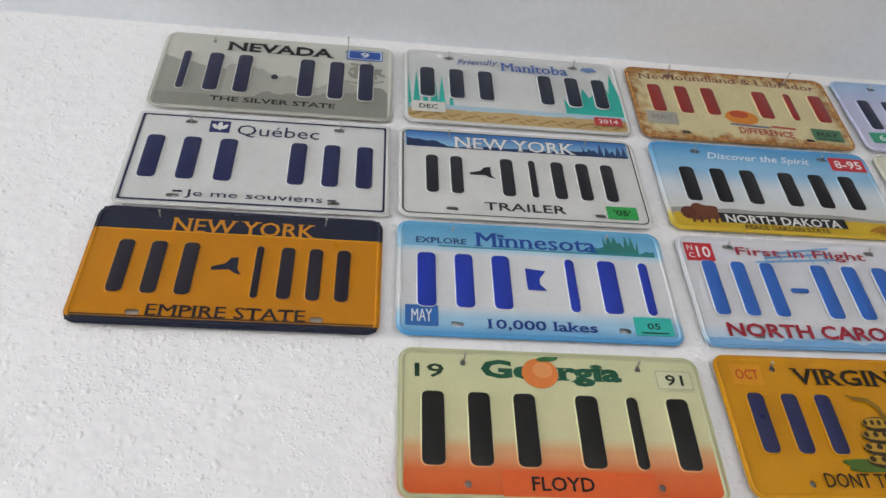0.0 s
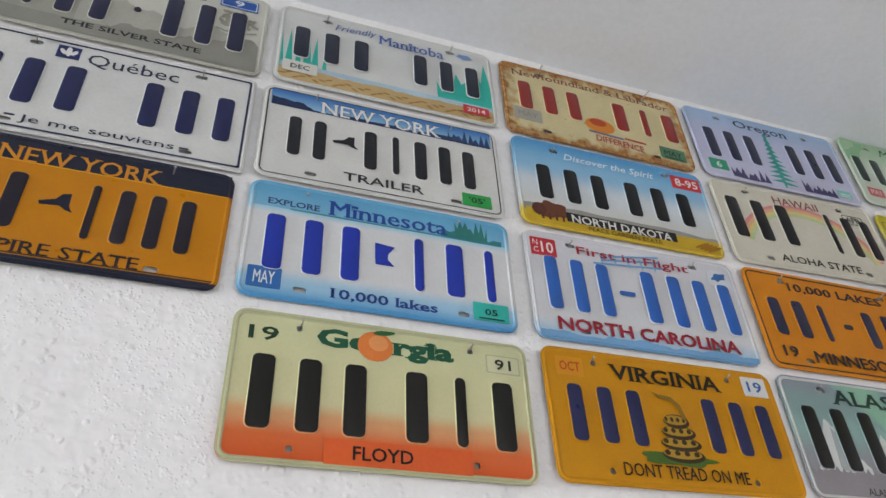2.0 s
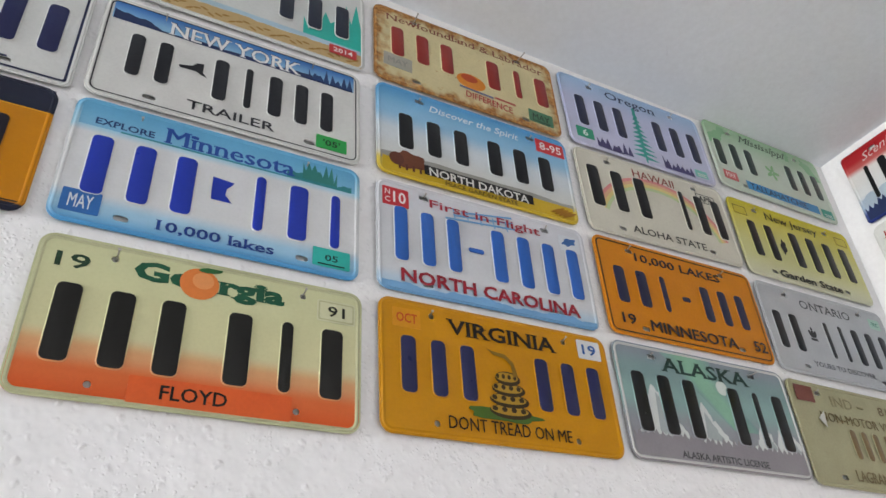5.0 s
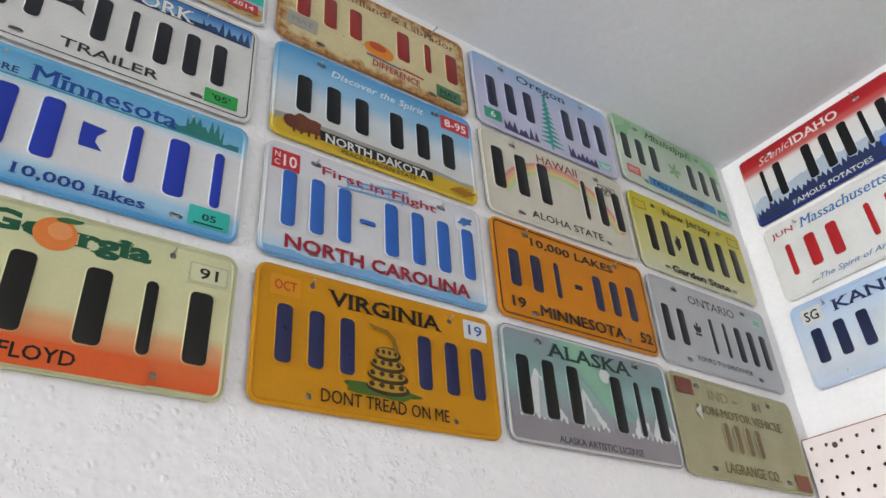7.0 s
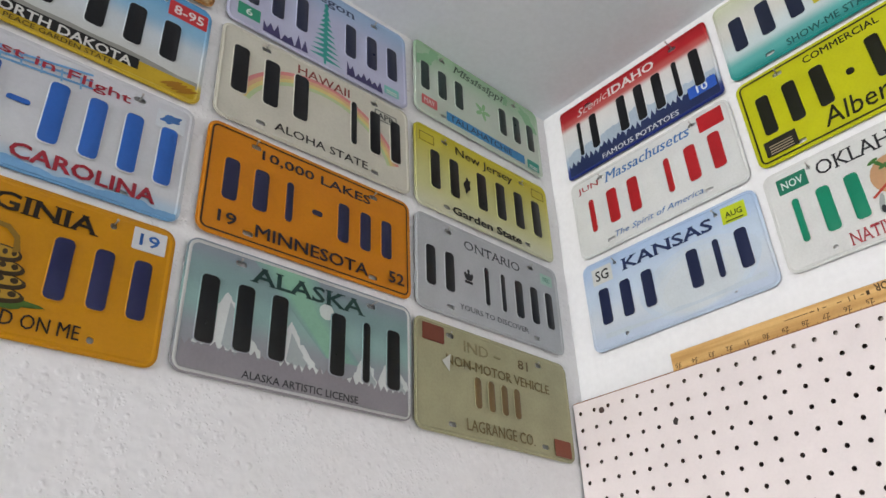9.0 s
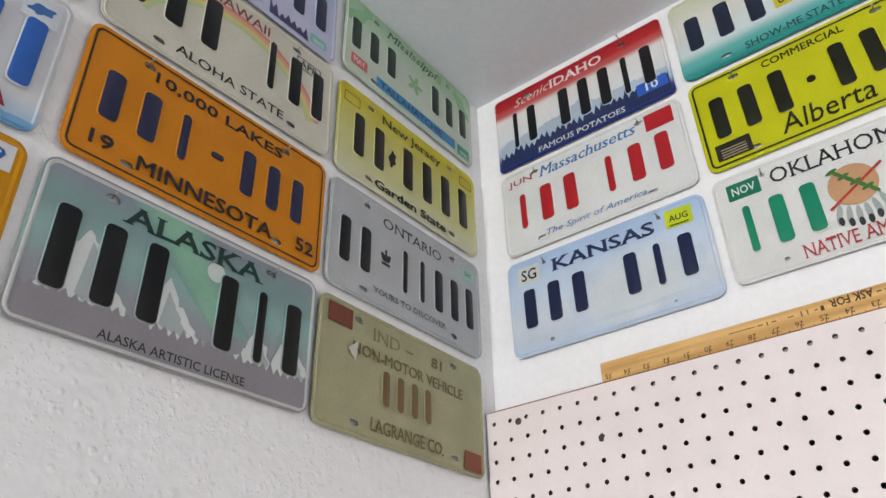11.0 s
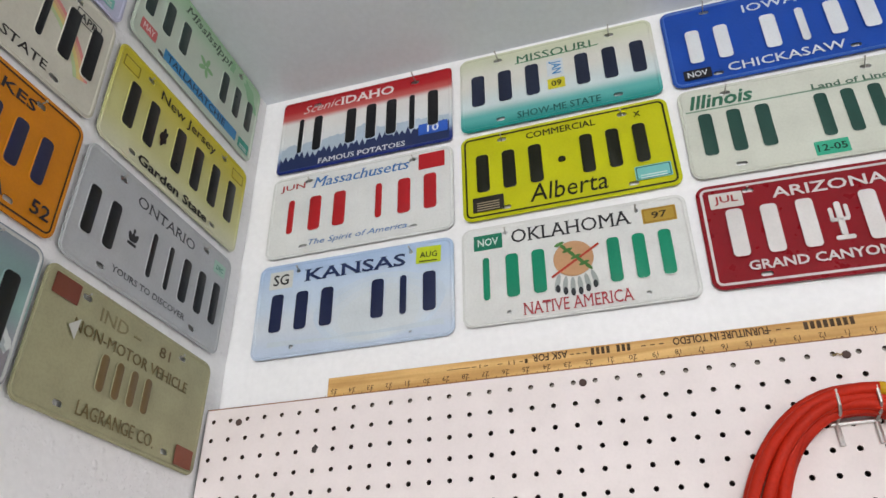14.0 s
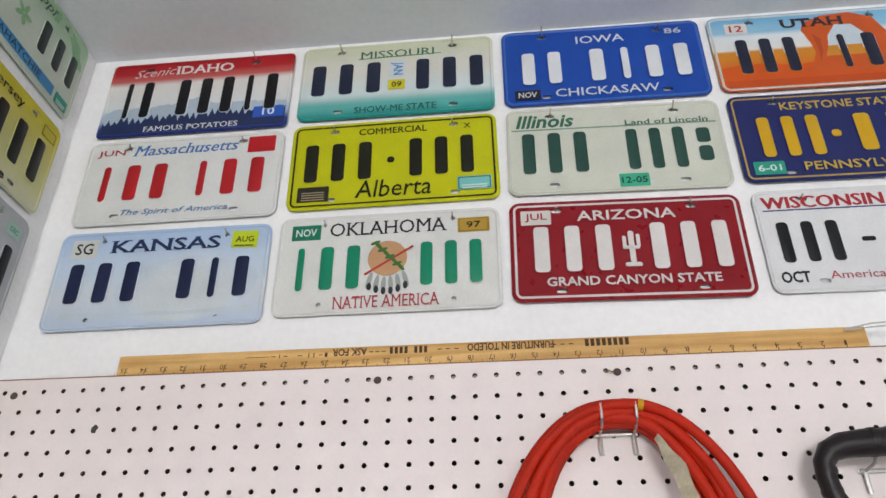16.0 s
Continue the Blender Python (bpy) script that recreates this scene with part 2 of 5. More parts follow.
def serifs(co, faces, reach=0.055, thick=0.05):
    """Thin slabs across the flat ends of the strokes, so that a word reads as roman type."""
    spans = {}
    for f in faces:
        for a, b in zip(f, f[1:] + f[:1]):
            (xa, ya, za), (xb, yb, zb) = co[a], co[b]
            long_ = abs(xa - xb)
            if abs(ya - yb) < 0.004 and za > 0 and zb > 0 and 0.05 < long_ < 0.24 and (ya < 0.03 or ya > 0.42):
                spans[(round(min(xa, xb), 2), round(max(xa, xb), 2), round(ya, 2))] = (min(xa, xb), max(xa, xb), ya)
    pts, more = co.tolist(), list(faces)
    for x0, x1, y in spans.values():
        up = thick if y < 0.2 else -thick
        lo, hi = min(y, y + up), max(y, y + up)
        n = len(pts)
        pts += [(x, yy, 0.024) for x, yy in ((x0 - reach, lo), (x1 + reach, lo), (x1 + reach, hi), (x0 - reach, hi))]
        more.append((n, n + 1, n + 2, n + 3))
    return np.array(pts), more


def letters(text, bold=0.0, slant=0.0, serif=False):
    """The flat outline of a word in the built-in font, as points and faces, fitted to a unit box."""
    key = (text, bold, slant, serif)
    if key not in GLYPHS:
        heavy = any(c in "MWmw" for c in text)   # these close up when they are swollen
        cu = bpy.data.curves.new("word", "FONT")
        cu.body, cu.resolution_u, cu.shear, cu.extrude = text, 2, slant, 0.02
        cu.offset = 0 if heavy else bold * 0.9
        ob = bpy.data.objects.new("word", cu)
        me = bpy.data.meshes.new_from_object(ob)
        co = np.empty(len(me.vertices) * 3)
        me.vertices.foreach_get("co", co)
        co = co.reshape(-1, 3)
        lo, hi = co.min(0), co.max(0)
        faces = [tuple(q.vertices) for q in me.polygons]
        if serif:
            co, faces = serifs(co, faces)
            lo, hi = co.min(0), co.max(0)
        if bold and heavy:
            shifts = [(0, 0, 0), (0.55 * bold, 0, 0.004), (-0.55 * bold, 0, 0.008)]
            n = len(co)
            faces = [tuple(i + n * k for i in f) for k in range(len(shifts)) for f in faces]
            co = np.concatenate([co + s for s in shifts])
            lo, hi = co.min(0), co.max(0)
        co = (co - lo) / np.maximum(hi - lo, 1e-6)
        GLYPHS[key] = (co, faces)
        bpy.data.objects.remove(ob)
        bpy.data.curves.remove(cu)
        bpy.data.meshes.remove(me)
    return GLYPHS[key]


class Plate:
    """One pressed metal plate, 12 by 6 inches. Its measures below are inches from its middle."""

    def __init__(self, wall, u, v, turn, base, label, rim=None, radius=0.55, line=None, holes=HOLES, bead=0.09, width=12.0, height=6.0, nails=(1, 1), slot=(0.56, 0.27)):
        self.layer, self.base = 0.0009, base
        w, h = width * IN, height * IN
        cu = bpy.data.curves.new("sheet", "CURVE")
        cu.dimensions, cu.fill_mode, cu.extrude, cu.bevel_depth, cu.bevel_resolution = "2D", "BOTH", 0.0005, 0.00025, 0
        outlines = [rounded(w - 0.0006, h - 0.0006, radius * IN, 6)]
        outlines += [rounded(slot[0] * IN, slot[1] * IN, 0.13 * IN, 3, x * IN, y * IN) for x, y in holes]
        for pts in outlines:
            sp = cu.splines.new("POLY")
            sp.points.add(len(pts) - 1)
            for p, (x, y) in zip(sp.points, pts):
                p.co = (x, y, 0, 1)
            sp.use_cyclic_u = True
        tmp = bpy.data.objects.new("sheet", cu)
        me = bpy.data.meshes.new_from_object(tmp)
        bpy.data.objects.remove(tmp)
        bpy.data.curves.remove(cu)
        me.materials.clear()
        me.materials.append(base)
        self.ob = tagged(new("license_plate", me), label, "license plate", "license plates on the walls")
        lean = random.uniform(-0.5, 0.5)
        frame_m = LONG if wall == "long" else SHORT
        self.ob.matrix_world = frame_m @ pose(u, v, 0.0055, lean, random.uniform(-0.4, 0.4), turn)
        # the pressed bead round the edge
        prof = ((0.07, 0.0004), (0.07 + bead * 0.5, 0.0016), (0.07 + bead * 1.1, 0.0017), (0.07 + bead * 1.9, 0.0006))
        rings = [[(x, y, z) for x, y in rounded(w - 2 * i * IN, h - 2 * i * IN, max(radius - i, 0.08) * IN, 6)] for i, z in prof]
        part("rim", loft(rings, cap=False), rim or base, self.ob, "raised border bead", True)
        if line:
            self.ring(line[0], line[1], line[2], radius)
        for k, on in zip(range(2), nails):
            if on:
                x, y = holes[k]
                nail(on, self.ob.matrix_world @ Matrix.Translation((x * IN + random.uniform(-0.001, 0.001), (y + 0.08) * IN, 0)))

    def up(self, step=0.00003):
        self.layer += step
        return self.layer

    def ring(self, colour, inset, wide, radius=0.55):
        z = self.up() + 0.0004
        rings = [[(x, y, z) for x, y in rounded((12 - 2 * i) * IN, (6 - 2 * i) * IN, max(radius - i, 0.1) * IN, 6)] for i in (inset, inset + wide)]
        part("border_line", loft(rings, cap=False), paint(colour), self.ob)

    def shape(self, name, pts, colour, label=""):
        """A printed patch: a flat outline, thin as ink."""
        z = self.up()
        bm = bmesh.new()
        bm.faces.new([bm.verts.new((max(-5.9, min(5.9, x)) * IN, max(-2.9, min(2.9, y)) * IN, z)) for x, y in pts])
        bm.normal_update()
        bmesh.ops.triangulate(bm, faces=bm.faces[:])
        bm.normal_update()
        for f in bm.faces:
            if f.normal.z < 0:
                f.normal_flip()
        return part(name, bm, paint(colour) if isinstance(colour, str) else colour, self.ob, label)

    def oval(self, name, cx, cy, rx, ry, colour, label="", turn=0, wobble=0.0, n=22):
        c, s = math.cos(radians(turn)), math.sin(radians(turn))
        pts = []
        for k in range(n):
            a = 2 * math.pi * k / n
            f = 1 + wobble * math.sin(3 * a + cx * 5) * math.cos(2 * a + cy * 3)
            x, y = rx * f * math.cos(a), ry * f * math.sin(a)
            pts.append((cx + c * x - s * y, cy + s * x + c * y))
        return self.shape(name, pts, colour, label)

    def rect(self, name, cx, cy, w, h, colour, label="", turn=0):
        c, s = math.cos(radians(turn)), math.sin(radians(turn))
        return self.shape(name, [(cx + c * x - s * y, cy + s * x + c * y) for x, y in ((-w / 2, -h / 2), (w / 2, -h / 2), (w / 2, h / 2), (-w / 2, h / 2))], colour, label)

    def ridge(self, name, x0, x1, floor, low, high, colour, label="", n=14, seed=1, rise=0.0):
        """A jagged skyline that stands on a level line."""
        rnd = random.Random(seed)
        if "forest" in name or "skyline" in name:
            tops = [(x0 + (x1 - x0) * k / n, (low if k % 2 else high) + rnd.uniform(-0.55, 0.45) * (high - low) + rise * k / n) for k in range(n + 1)]
        else:
            ph = [rnd.uniform(0, 6.28) for _ in range(5)]
            m = n * 4
            tops = []
            for k in range(m + 1):
                f = k / m
                y = sum(math.sin(ph[q] + f * (2.3 + 3.1 * q) * n * 0.22) / (1 + q) for q in range(5)) * 0.42 + rnd.uniform(-0.1, 0.1)
                tops.append((x0 + (x1 - x0) * f, (low + high) / 2 + (high - low) * 0.6 * y + rise * f))
            tops = [(x, max(y, floor + 0.02)) for x, y in tops]
        return self.shape(name, [(x0, floor), (x1, floor)] + tops[::-1], colour, label)

    def conifer(self, cx, y0, h, w, colour, tiers=7, label=""):
        left, right = [], []
        for k in range(tiers):
            f = 1 - k / tiers
            y = y0 + h * (0.1 + 0.9 * k / tiers)
            right += [(cx + 0.09, y - h * 0.03), (cx + w / 2 * f, y - h * 0.022), (cx + 0.16, y + h * 0.026)]
            left += [(cx - 0.09, y - h * 0.004), (cx - w / 2 * f * 0.92, y + h * 0.004), (cx - 0.16, y + h * 0.052)]
        return self.shape("printed_tree", [(cx - 0.06, y0), (cx + 0.06, y0)] + right + [(cx, y0 + h)] + left[::-1], colour, label)

    def word(self, text, cx, cy, w, h, colour, bold=0.0, slant=0.0, turn=0, raised=0.0, parent=None, name="lettering", arc=0.0, serif=False):
        co, faces = letters(text, bold, slant, serif)
        z0 = self.up()
        x, y = (co[:, 0] - 0.5) * w, (co[:, 1] - 0.5) * h
        y = y + arc * (1 - (2 * x / w) ** 2)
        c, s = math.cos(radians(turn)), math.sin(radians(turn))
        pts = np.stack([(cx + c * x - s * y) * IN, (cy + s * x + c * y) * IN, z0 + co[:, 2] * (0.0001 + raised) - 0.00005], 1)
        me = bpy.data.meshes.new(name)
        me.from_pydata(pts.tolist(), [], faces)
        me.materials.append(paint(colour))
        self.up(raised + 0.00009)
        return link(name, me, parent or self.ob)

    def bars(self, x0, x1, n, colour, cy=0.05, h=2.6, raised=0.0014, fill=0.47, slant=0.0):
        """The stamped registration: one plain raised bar for each character."""
        kinds = "w" * n if isinstance(n, int) else n
        step = (x1 - x0) / len(kinds)
        z = self.layer - 0.0002
        done = {}
        for k, kind in enumerate(kinds):
            if kind not in done:
                done[kind] = self.bar_mesh(step * fill * (0.5 if kind == "n" else 1.0), h, raised, slant, colour)
            ob = link("stamped_bar", done[kind], self.ob)
            ob.location = ((x0 + step * (k + 0.5)) * IN, cy * IN, z)

    def bar_mesh(self, w, h, raised, slant, colour):
        rings = [[(x * IN + slant * y * IN, y * IN, zz) for x, y in rounded(w + g, h + g, 0.2 + g / 2, 3)] for g, zz in ((0.12, 0), (0.03, raised * 0.75), (-0.06, raised))]
        bm = loft(rings, True, 1)
        for f in bm.faces:
            if max(v.co.z for v in f.verts) > raised * 0.9:
                f.material_index = 1
        me = bpy.data.meshes.new("stamped_bar")
        bm.to_mesh(me)
        bm.free()
        me.materials.append(self.base)
        me.materials.append(paint(colour, 0.3))
        return shade(me, 60)

    def dash(self, cx, cy, w, h, colour, raised=0.001):
        rings = [[(x * IN, y * IN, zz) for x, y in rounded(w - g, h - g, min(w, h) * 0.4, 3, cx, cy)] for g, zz in ((0, self.layer - 0.0002), (0.03, self.layer - 0.0002 + raised))]
        part("stamped_dash", loft(rings), paint(colour), self.ob)

    def sticker(self, cx, cy, w, h, colour, text="", ink="#f2f2f2", th=0.6, tw=0.7, turn=0, label="", edge=None, marks=0):
        z = self.up()
        pts = rounded(w * IN, h * IN, 0.05 * IN, 2)
        rings = [[(x, y, zz) for x, y in pts] for zz in (z - 0.0002, z + 0.0001)]
        st = part("sticker", loft(rings), paint(colour, 0.3), self.ob, label)
        st.location = (cx * IN, cy * IN, 0)
        st.rotation_euler = (0, 0, radians(turn))
        self.layer = z + 0.0003
        if edge:
            zz = self.up()
            rr = [[(x * IN, y * IN, zz) for x, y in rounded(w - i, h - i, 0.06, 2)] for i in (0.1, 0.22)]
            part("sticker_border", loft(rr, cap=False), paint(edge), st)
        if text:
            self.word(text, 0, 0, w * tw, h * th, ink, 0.015, parent=st, name="sticker_print")
        for k in range(marks):
            zz = self.up()
            bm = bmesh.new()
            y = (-h / 2 + 0.12 + k * 0.16) * IN
            bm.faces.new([bm.verts.new((sx * w * 0.36 * IN, y + sy * 0.035 * IN, zz)) for sx, sy in ((-1, -1), (1, -1), (1, 1), (-1, 1))])
            part("sticker_print", bm, paint(ink), st)
        return st


NAIL = []


def nail(size, m):
    """A thin wire nail, driven in through a plate's hole and left standing out."""
    if not NAIL:
        L = 0.021
        bm = tube([(0, 0, -0.012), (0, 0.0006, L * 0.5), (0, 0.0016, L)], 0.0008, 6)
        b2 = tube([(0, 0.0016, L), (0, 0.00165, L + 0.0008)], 0.0016, 8)
        me = bpy.data.meshes.new("t")
        b2.to_mesh(me)
        b2.free()
        bm.from_mesh(me)
        bpy.data.meshes.remove(me)
        me = bpy.data.meshes.new("nail")
        bm.to_mesh(me)
        bm.free()
        me.materials.append(STEEL)
        NAIL.append(shade(me))
    ob = tagged(new("nail", NAIL[0]), "thin grey steel nail standing out from a plate", "nail", "nails holding the plates")
    ob.matrix_world = m @ pose(0, 0, 0, random.uniform(-14, 4), random.uniform(-9, 9), 0) @ Matrix.Diagonal((1, 1, size * random.uniform(0.9, 1.1), 1))


NAVY, INK, WHITE = "#1c2340", "#17181c", "#e4e4e0"

# long wall, first column
p = Plate("long", -1.4534, 2.4017, 0.2, graded([(-3, "#b4b4aa"), (0, "#c2c3ba"), (3, "#c6c7be")]), "silver and grey mountain-printed metal license plate with navy characters", slot=(0.27, 0.27), nails=(0.25, 0.95))
p.ridge("printed_mountain", -5.75, 0.6, -2.8, 0.3, 1.5, "#999990", "grey mountain print", 7, 3, -1.9)
p.ridge("printed_mountain", -2.6, 4.6, -2.0, -0.9, 0.9, "#a8a89f", "pale mountain print", 8, 8)
p.ridge("printed_mountain", -1.2, 5.7, -2.0, -1.9, -0.5, "#8b8b83", "grey foothill print", 9, 5)
for k in range(16):
    p.oval("tree_foliage", 4.5 + 0.95 * math.cos(k * 2.4) * (0.35 + k / 24), 0.75 + 0.8 * math.sin(k * 2.4) * (0.35 + k / 24), 0.3, 0.12, "#979789", "", 25 * k, 0.3)
p.rect("tree_trunk", 4.45, -0.7, 0.18, 2.0, "#92928a")
for k, (bx, by, ln, an) in enumerate(((4.1, 0.3, 1.3, 40), (4.9, 0.4, 1.4, -50), (4.0, -0.2, 1.0, 15), (5.0, -0.1, 1.1, -20), (4.7, 0.9, 1.2, -80), (4.3, 1.0, 0.9, 70), (5.2, 0.7, 0.7, 30))):
    p.rect("tree_branch", bx, by, ln, 0.1, "#92928a", "", -an)
p.rect("printed_band", 0, -2.35, 11.4, 0.9, "#8b8b84")
p.word("NEVADA", -0.00, 2.11, 5.62, 0.75, INK, 0.03, serif=True)
p.bars(-5.41, -0.98, "nww", "#2b2e48", -0.11, 2.97)
p.bars(0.71, 5.34, 3, "#2b2e48", -0.11, 2.97)
p.dash(-0.12, -0.2, 0.34, 0.34, "#2a2c3a")
p.word("THE SILVER STATE", 0.0, -2.17, 6.2, 0.36, INK, 0.02, serif=True)
p.sticker(4.45, 2.15, 1.9, 0.85, "#2a58a8", "9", "#e8ecf2", 0.5, 0.25, 0, "blue month sticker", "#c8d4e8")

p = Plate("long", -1.4548, 2.2398, 0.2, paint("#d2d4d2"), "white metal license plate with dark blue border and lettering", line=("#22294a", 0.22, 0.1), radius=0.3, nails=(0.4, 0.4))
p.rect("crest", -2.15, 2.15, 0.95, 0.8, "#1f2b66", "blue flag emblem")
p.oval("fleur", -2.15, 2.2, 0.12, 0.3, WHITE)
p.oval("fleur", -2.38, 2.16, 0.1, 0.2, WHITE, "", 35)
p.oval("fleur", -1.92, 2.16, 0.1, 0.2, WHITE, "", -35)
p.word("Québec", 0.61, 1.95, 3.88, 0.85, "#2a2f4a")
p.bars(-5.69, -0.74, 3, "#252a55", -0.05, 2.70)
p.bars(0.91, 5.56, 3, "#252a55", -0.05, 2.70)
p.word("Je me souviens", 0.0, -2.28, 6.0, 0.5, "#2a2f4a")
p.dash(-3.35, -2.15, 0.4, 0.08, "#2a2f4a")
p.dash(3.4, -2.25, 0.4, 0.08, "#2a2f4a")

GOLD = graded([(-3, "#1d2236"), (-2.72, "#1d2236"), (-2.66, "#c27e00"), (1.68, "#c27e00"), (1.76, "#1d2236"), (3, "#1d2236")], 0.3)
p = Plate("long", -1.4614, 2.0820, -0.2, GOLD, "gold license plate with a navy band and lettering", nails=(0.45, 0.45))
p.rect("printed_band", 0, 2.33, 11.7, 1.14, "#1d2236", "navy top band")
p.rect("printed_band", 0, 1.72, 11.6, 0.06, "#e0a020")
p.rect("printed_band", 0, -2.78, 11.7, 0.26, "#1d2236", "navy bottom band")
p.rect("printed_band", 0, -2.58, 11.6, 0.06, "#3a2a18")
p.word("NEW YORK", 0.11, 2.10, 6.06, 0.78, "#d08a20", 0.02, serif=True)
p.bars(-5.09, -1.20, 3, "#231f2a", -0.20, 2.64)
p.bars(0.35, 4.97, "nwww", "#231f2a", -0.20, 2.64)
p.shape("printed_map", [(-0.95, -0.05), (-0.4, 0.15), (-0.2, 0.45), (0.1, 0.5), (0.12, -0.1), (0.3, -0.4), (0.02, -0.32), (-0.2, -0.15), (-0.9, -0.22)], "#1d2236", "small navy state outline")
p.word("EMPIRE STATE", 0.02, -2.28, 6.08, 0.55, "#2a2024", 0.02, serif=True)

# second column
p = Plate("long", -1.1340, 2.4060, 0.3, paint("#cfd2d0"), "white license plate with teal trees and a wheat field", nails=(0.45, 0.45))
p.ridge("printed_forest", -5.8, -3.3, -2.0, -0.6, 1.9, "#2fb5a5", "teal forest print", 11, 4, -2.2)
p.ridge("printed_forest", 2.6, 5.8, -2.0, -1.6, -0.4, "#2fb5a5", "teal forest print", 11, 5, 2.2)
p.rect("printed_lake", 0, -1.75, 11.5, 0.35, "#a9c4d4")
p.ridge("printed_wheat", -5.8, 5.8, -2.86, -2.0, -1.85, "#c2a878", "tan wheat print", 40, 6)
for k in range(34):
    p.oval("wheat_ear", -5.6 + k * 0.335, -2.45 + 0.16 * math.sin(k * 2.1), 0.2, 0.06, "#a07c3c", "", 30 * math.sin(k))
p.word("Friendly", -1.94, 2.1, 2.35, 0.62, "#4a62a8", 0, 0.35, 6)
p.word("Manitoba", 1.21, 1.95, 3.78, 0.72, "#4566ae", 0.02, serif=True)
p.oval("bison", 4.3, 2.25, 0.45, 0.2, "#6f8fc0", "", 0, 0.3)
p.bars(-5.56, -0.84, 3, "#2a3040", 0.15, 2.38)
p.bars(0.91, 5.43, 3, "#2a3040", 0.15, 2.38)
p.sticker(-4.75, -1.85, 1.75, 0.8, "#d8d8d0", "DEC", "#33343a", 0.42, 0.55)
p.sticker(4.75, -2.1, 1.5, 0.62, "#c03a3c", "2014", "#f0e6e4", 0.5, 0.7)

p = Plate("long", -1.1404, 2.2427, 0.2, paint("#d4d5d2"), "white trailer license plate with a blue mountain and city band", line=("#2b2d33", 0.2, 0.06), nails=(0.4, 0.3))
p.rect("printed_band", 0, 2.25, 11.3, 1.15, graded([(1.6, "#8ab8d8"), (2.9, "#2f6fb8")]), "blue sky band")
p.ridge("printed_mountain", -5.6, -2.2, 1.66, 1.9, 2.5, "#24345c", "navy mountain print", 8, 3, -0.5)
p.ridge("printed_skyline", 3.3, 5.6, 1.66, 1.9, 2.45, "#27406e", "navy city print", 15, 9)
p.ridge("printed_mountain", -2.4, 3.5, 1.64, 1.78, 2.02, "#24345c", "navy foothill print", 9, 11)
p.rect("printed_band", 0, 1.7, 11.2, 0.1, "#22305a")
p.word("NEW YORK", -0.18, 2.09, 6.16, 0.9, "#24345c", 0.05, serif=True)
p.word("NEW YORK", -0.18, 2.09, 6.16, 0.8, "#e8e8e6", 0.02, serif=True)
p.bars(-4.98, -2.62, 2, "#24262c", -0.22, 2.48)
p.bars(-1.39, 4.89, "wnwww", "#24262c", -0.22, 2.48)
p.shape("printed_map", [(-2.6, 0.0), (-2.05, 0.15), (-1.85, 0.4), (-1.55, 0.45), (-1.55, -0.1), (-1.35, -0.35), (-1.65, -0.25), (-1.85, -0.13), (-2.55, -0.15)], "#24262c", "small black state outline")
p.word("TRAILER", -0.08, -2.15, 3.87, 0.5, "#303238", 0.01)
p.sticker(4.55, -2.15, 1.5, 0.8, "#2fa04e", "'05'", "#16301c", 0.45, 0.55, 0, "green year sticker")

p = Plate("long", -1.1408, 2.0830, -0.2, graded([(-3, "#4f9ad0"), (-2.2, "#9cc6e0"), (-1.4, "#d6d8da"), (1.2, "#d6d8da"), (1.6, "#a8cfe2"), (3, "#62aad2")]), "white and blue lake-printed license plate with blue characters", nails=(0.2, 0.25))
p.rect("printed_band", 0, 2.2, 11.5, 1.2, graded([(1.6, "#7ab4d6"), (2.8, "#5fa4cc")]))
p.ridge("printed_shore", 2.6, 5.6, 1.58, 1.75, 2.1, "#2f7f84", "teal shore print", 12, 2)
p.ridge("printed_forest", 3.3, 4.9, 1.75, 2.1, 2.6, "#2f7a72", "green pine print", 12, 5)
p.rect("printed_shore", -0.2, 1.62, 8.0, 0.08, "#3f8f9a")
p.word("EXPLORE", -4.06, 1.92, 2.22, 0.33, "#1f3f70", 0.02, serif=True)
p.word("Minnesota", 0.18, 2.09, 5.50, 0.8, "#1f4a9a", 0.03, serif=True)
p.bars(-5.53, -0.72, 3, "#2038a8", -0.21, 2.77)
p.bars(0.70, 5.69, "nwn", "#2038a8", -0.21, 2.77)
p.shape("printed_map", [(-0.45, 0.6), (0.0, 0.55), (0.45, 0.5), (0.15, 0.1), (0.12, -0.2), (0.42, -0.55), (-0.42, -0.55), (-0.45, -0.1)], "#2038a8", "small blue state outline")
p.word("10,000 lakes", 0.01, -2.37, 4.60, 0.55, "#1f3f8a", 0.02, serif=True)
p.sticker(-4.95, -2.05, 1.35, 1.0, "#2f6ab0", "MAY", "#e6eaee", 0.6, 0.62, 0, "blue month sticker")
p.sticker(4.75, -2.15, 1.65, 0.9, "#35b8ac", "05", "#12302e", 0.35, 0.35, 0, "teal year sticker", None, 1)

p = Plate("long", -1.1380, 1.9153, -0.3, graded([(-3, "#c6c9a0"), (-2.92, "#c6c9a0"), (-2.88, "#d4581e"), (-2.0, "#d86a34"), (-1.2, "#d8a070"), (-0.5, "#d2cfa2"), (3, "#cdd0a4")]), "cream and orange peach-printed license plate with black characters", rim=paint("#bfc09a"), nails=(0.6, 0.45), slot=(0.27, 0.27), line=("#c6c9a0", 0.004, 0.07))
p.word("19", -4.82, 2.02, 1.12, 0.6, "#23402c", 0.02)
p.word("Georgia", -0.03, 2.06, 5.58, 1.05, "#1f5a40", 0.05, serif=True)
p.oval("peach", -0.5, 2.05, 0.72, 0.66, "#e0803c", "orange peach print")
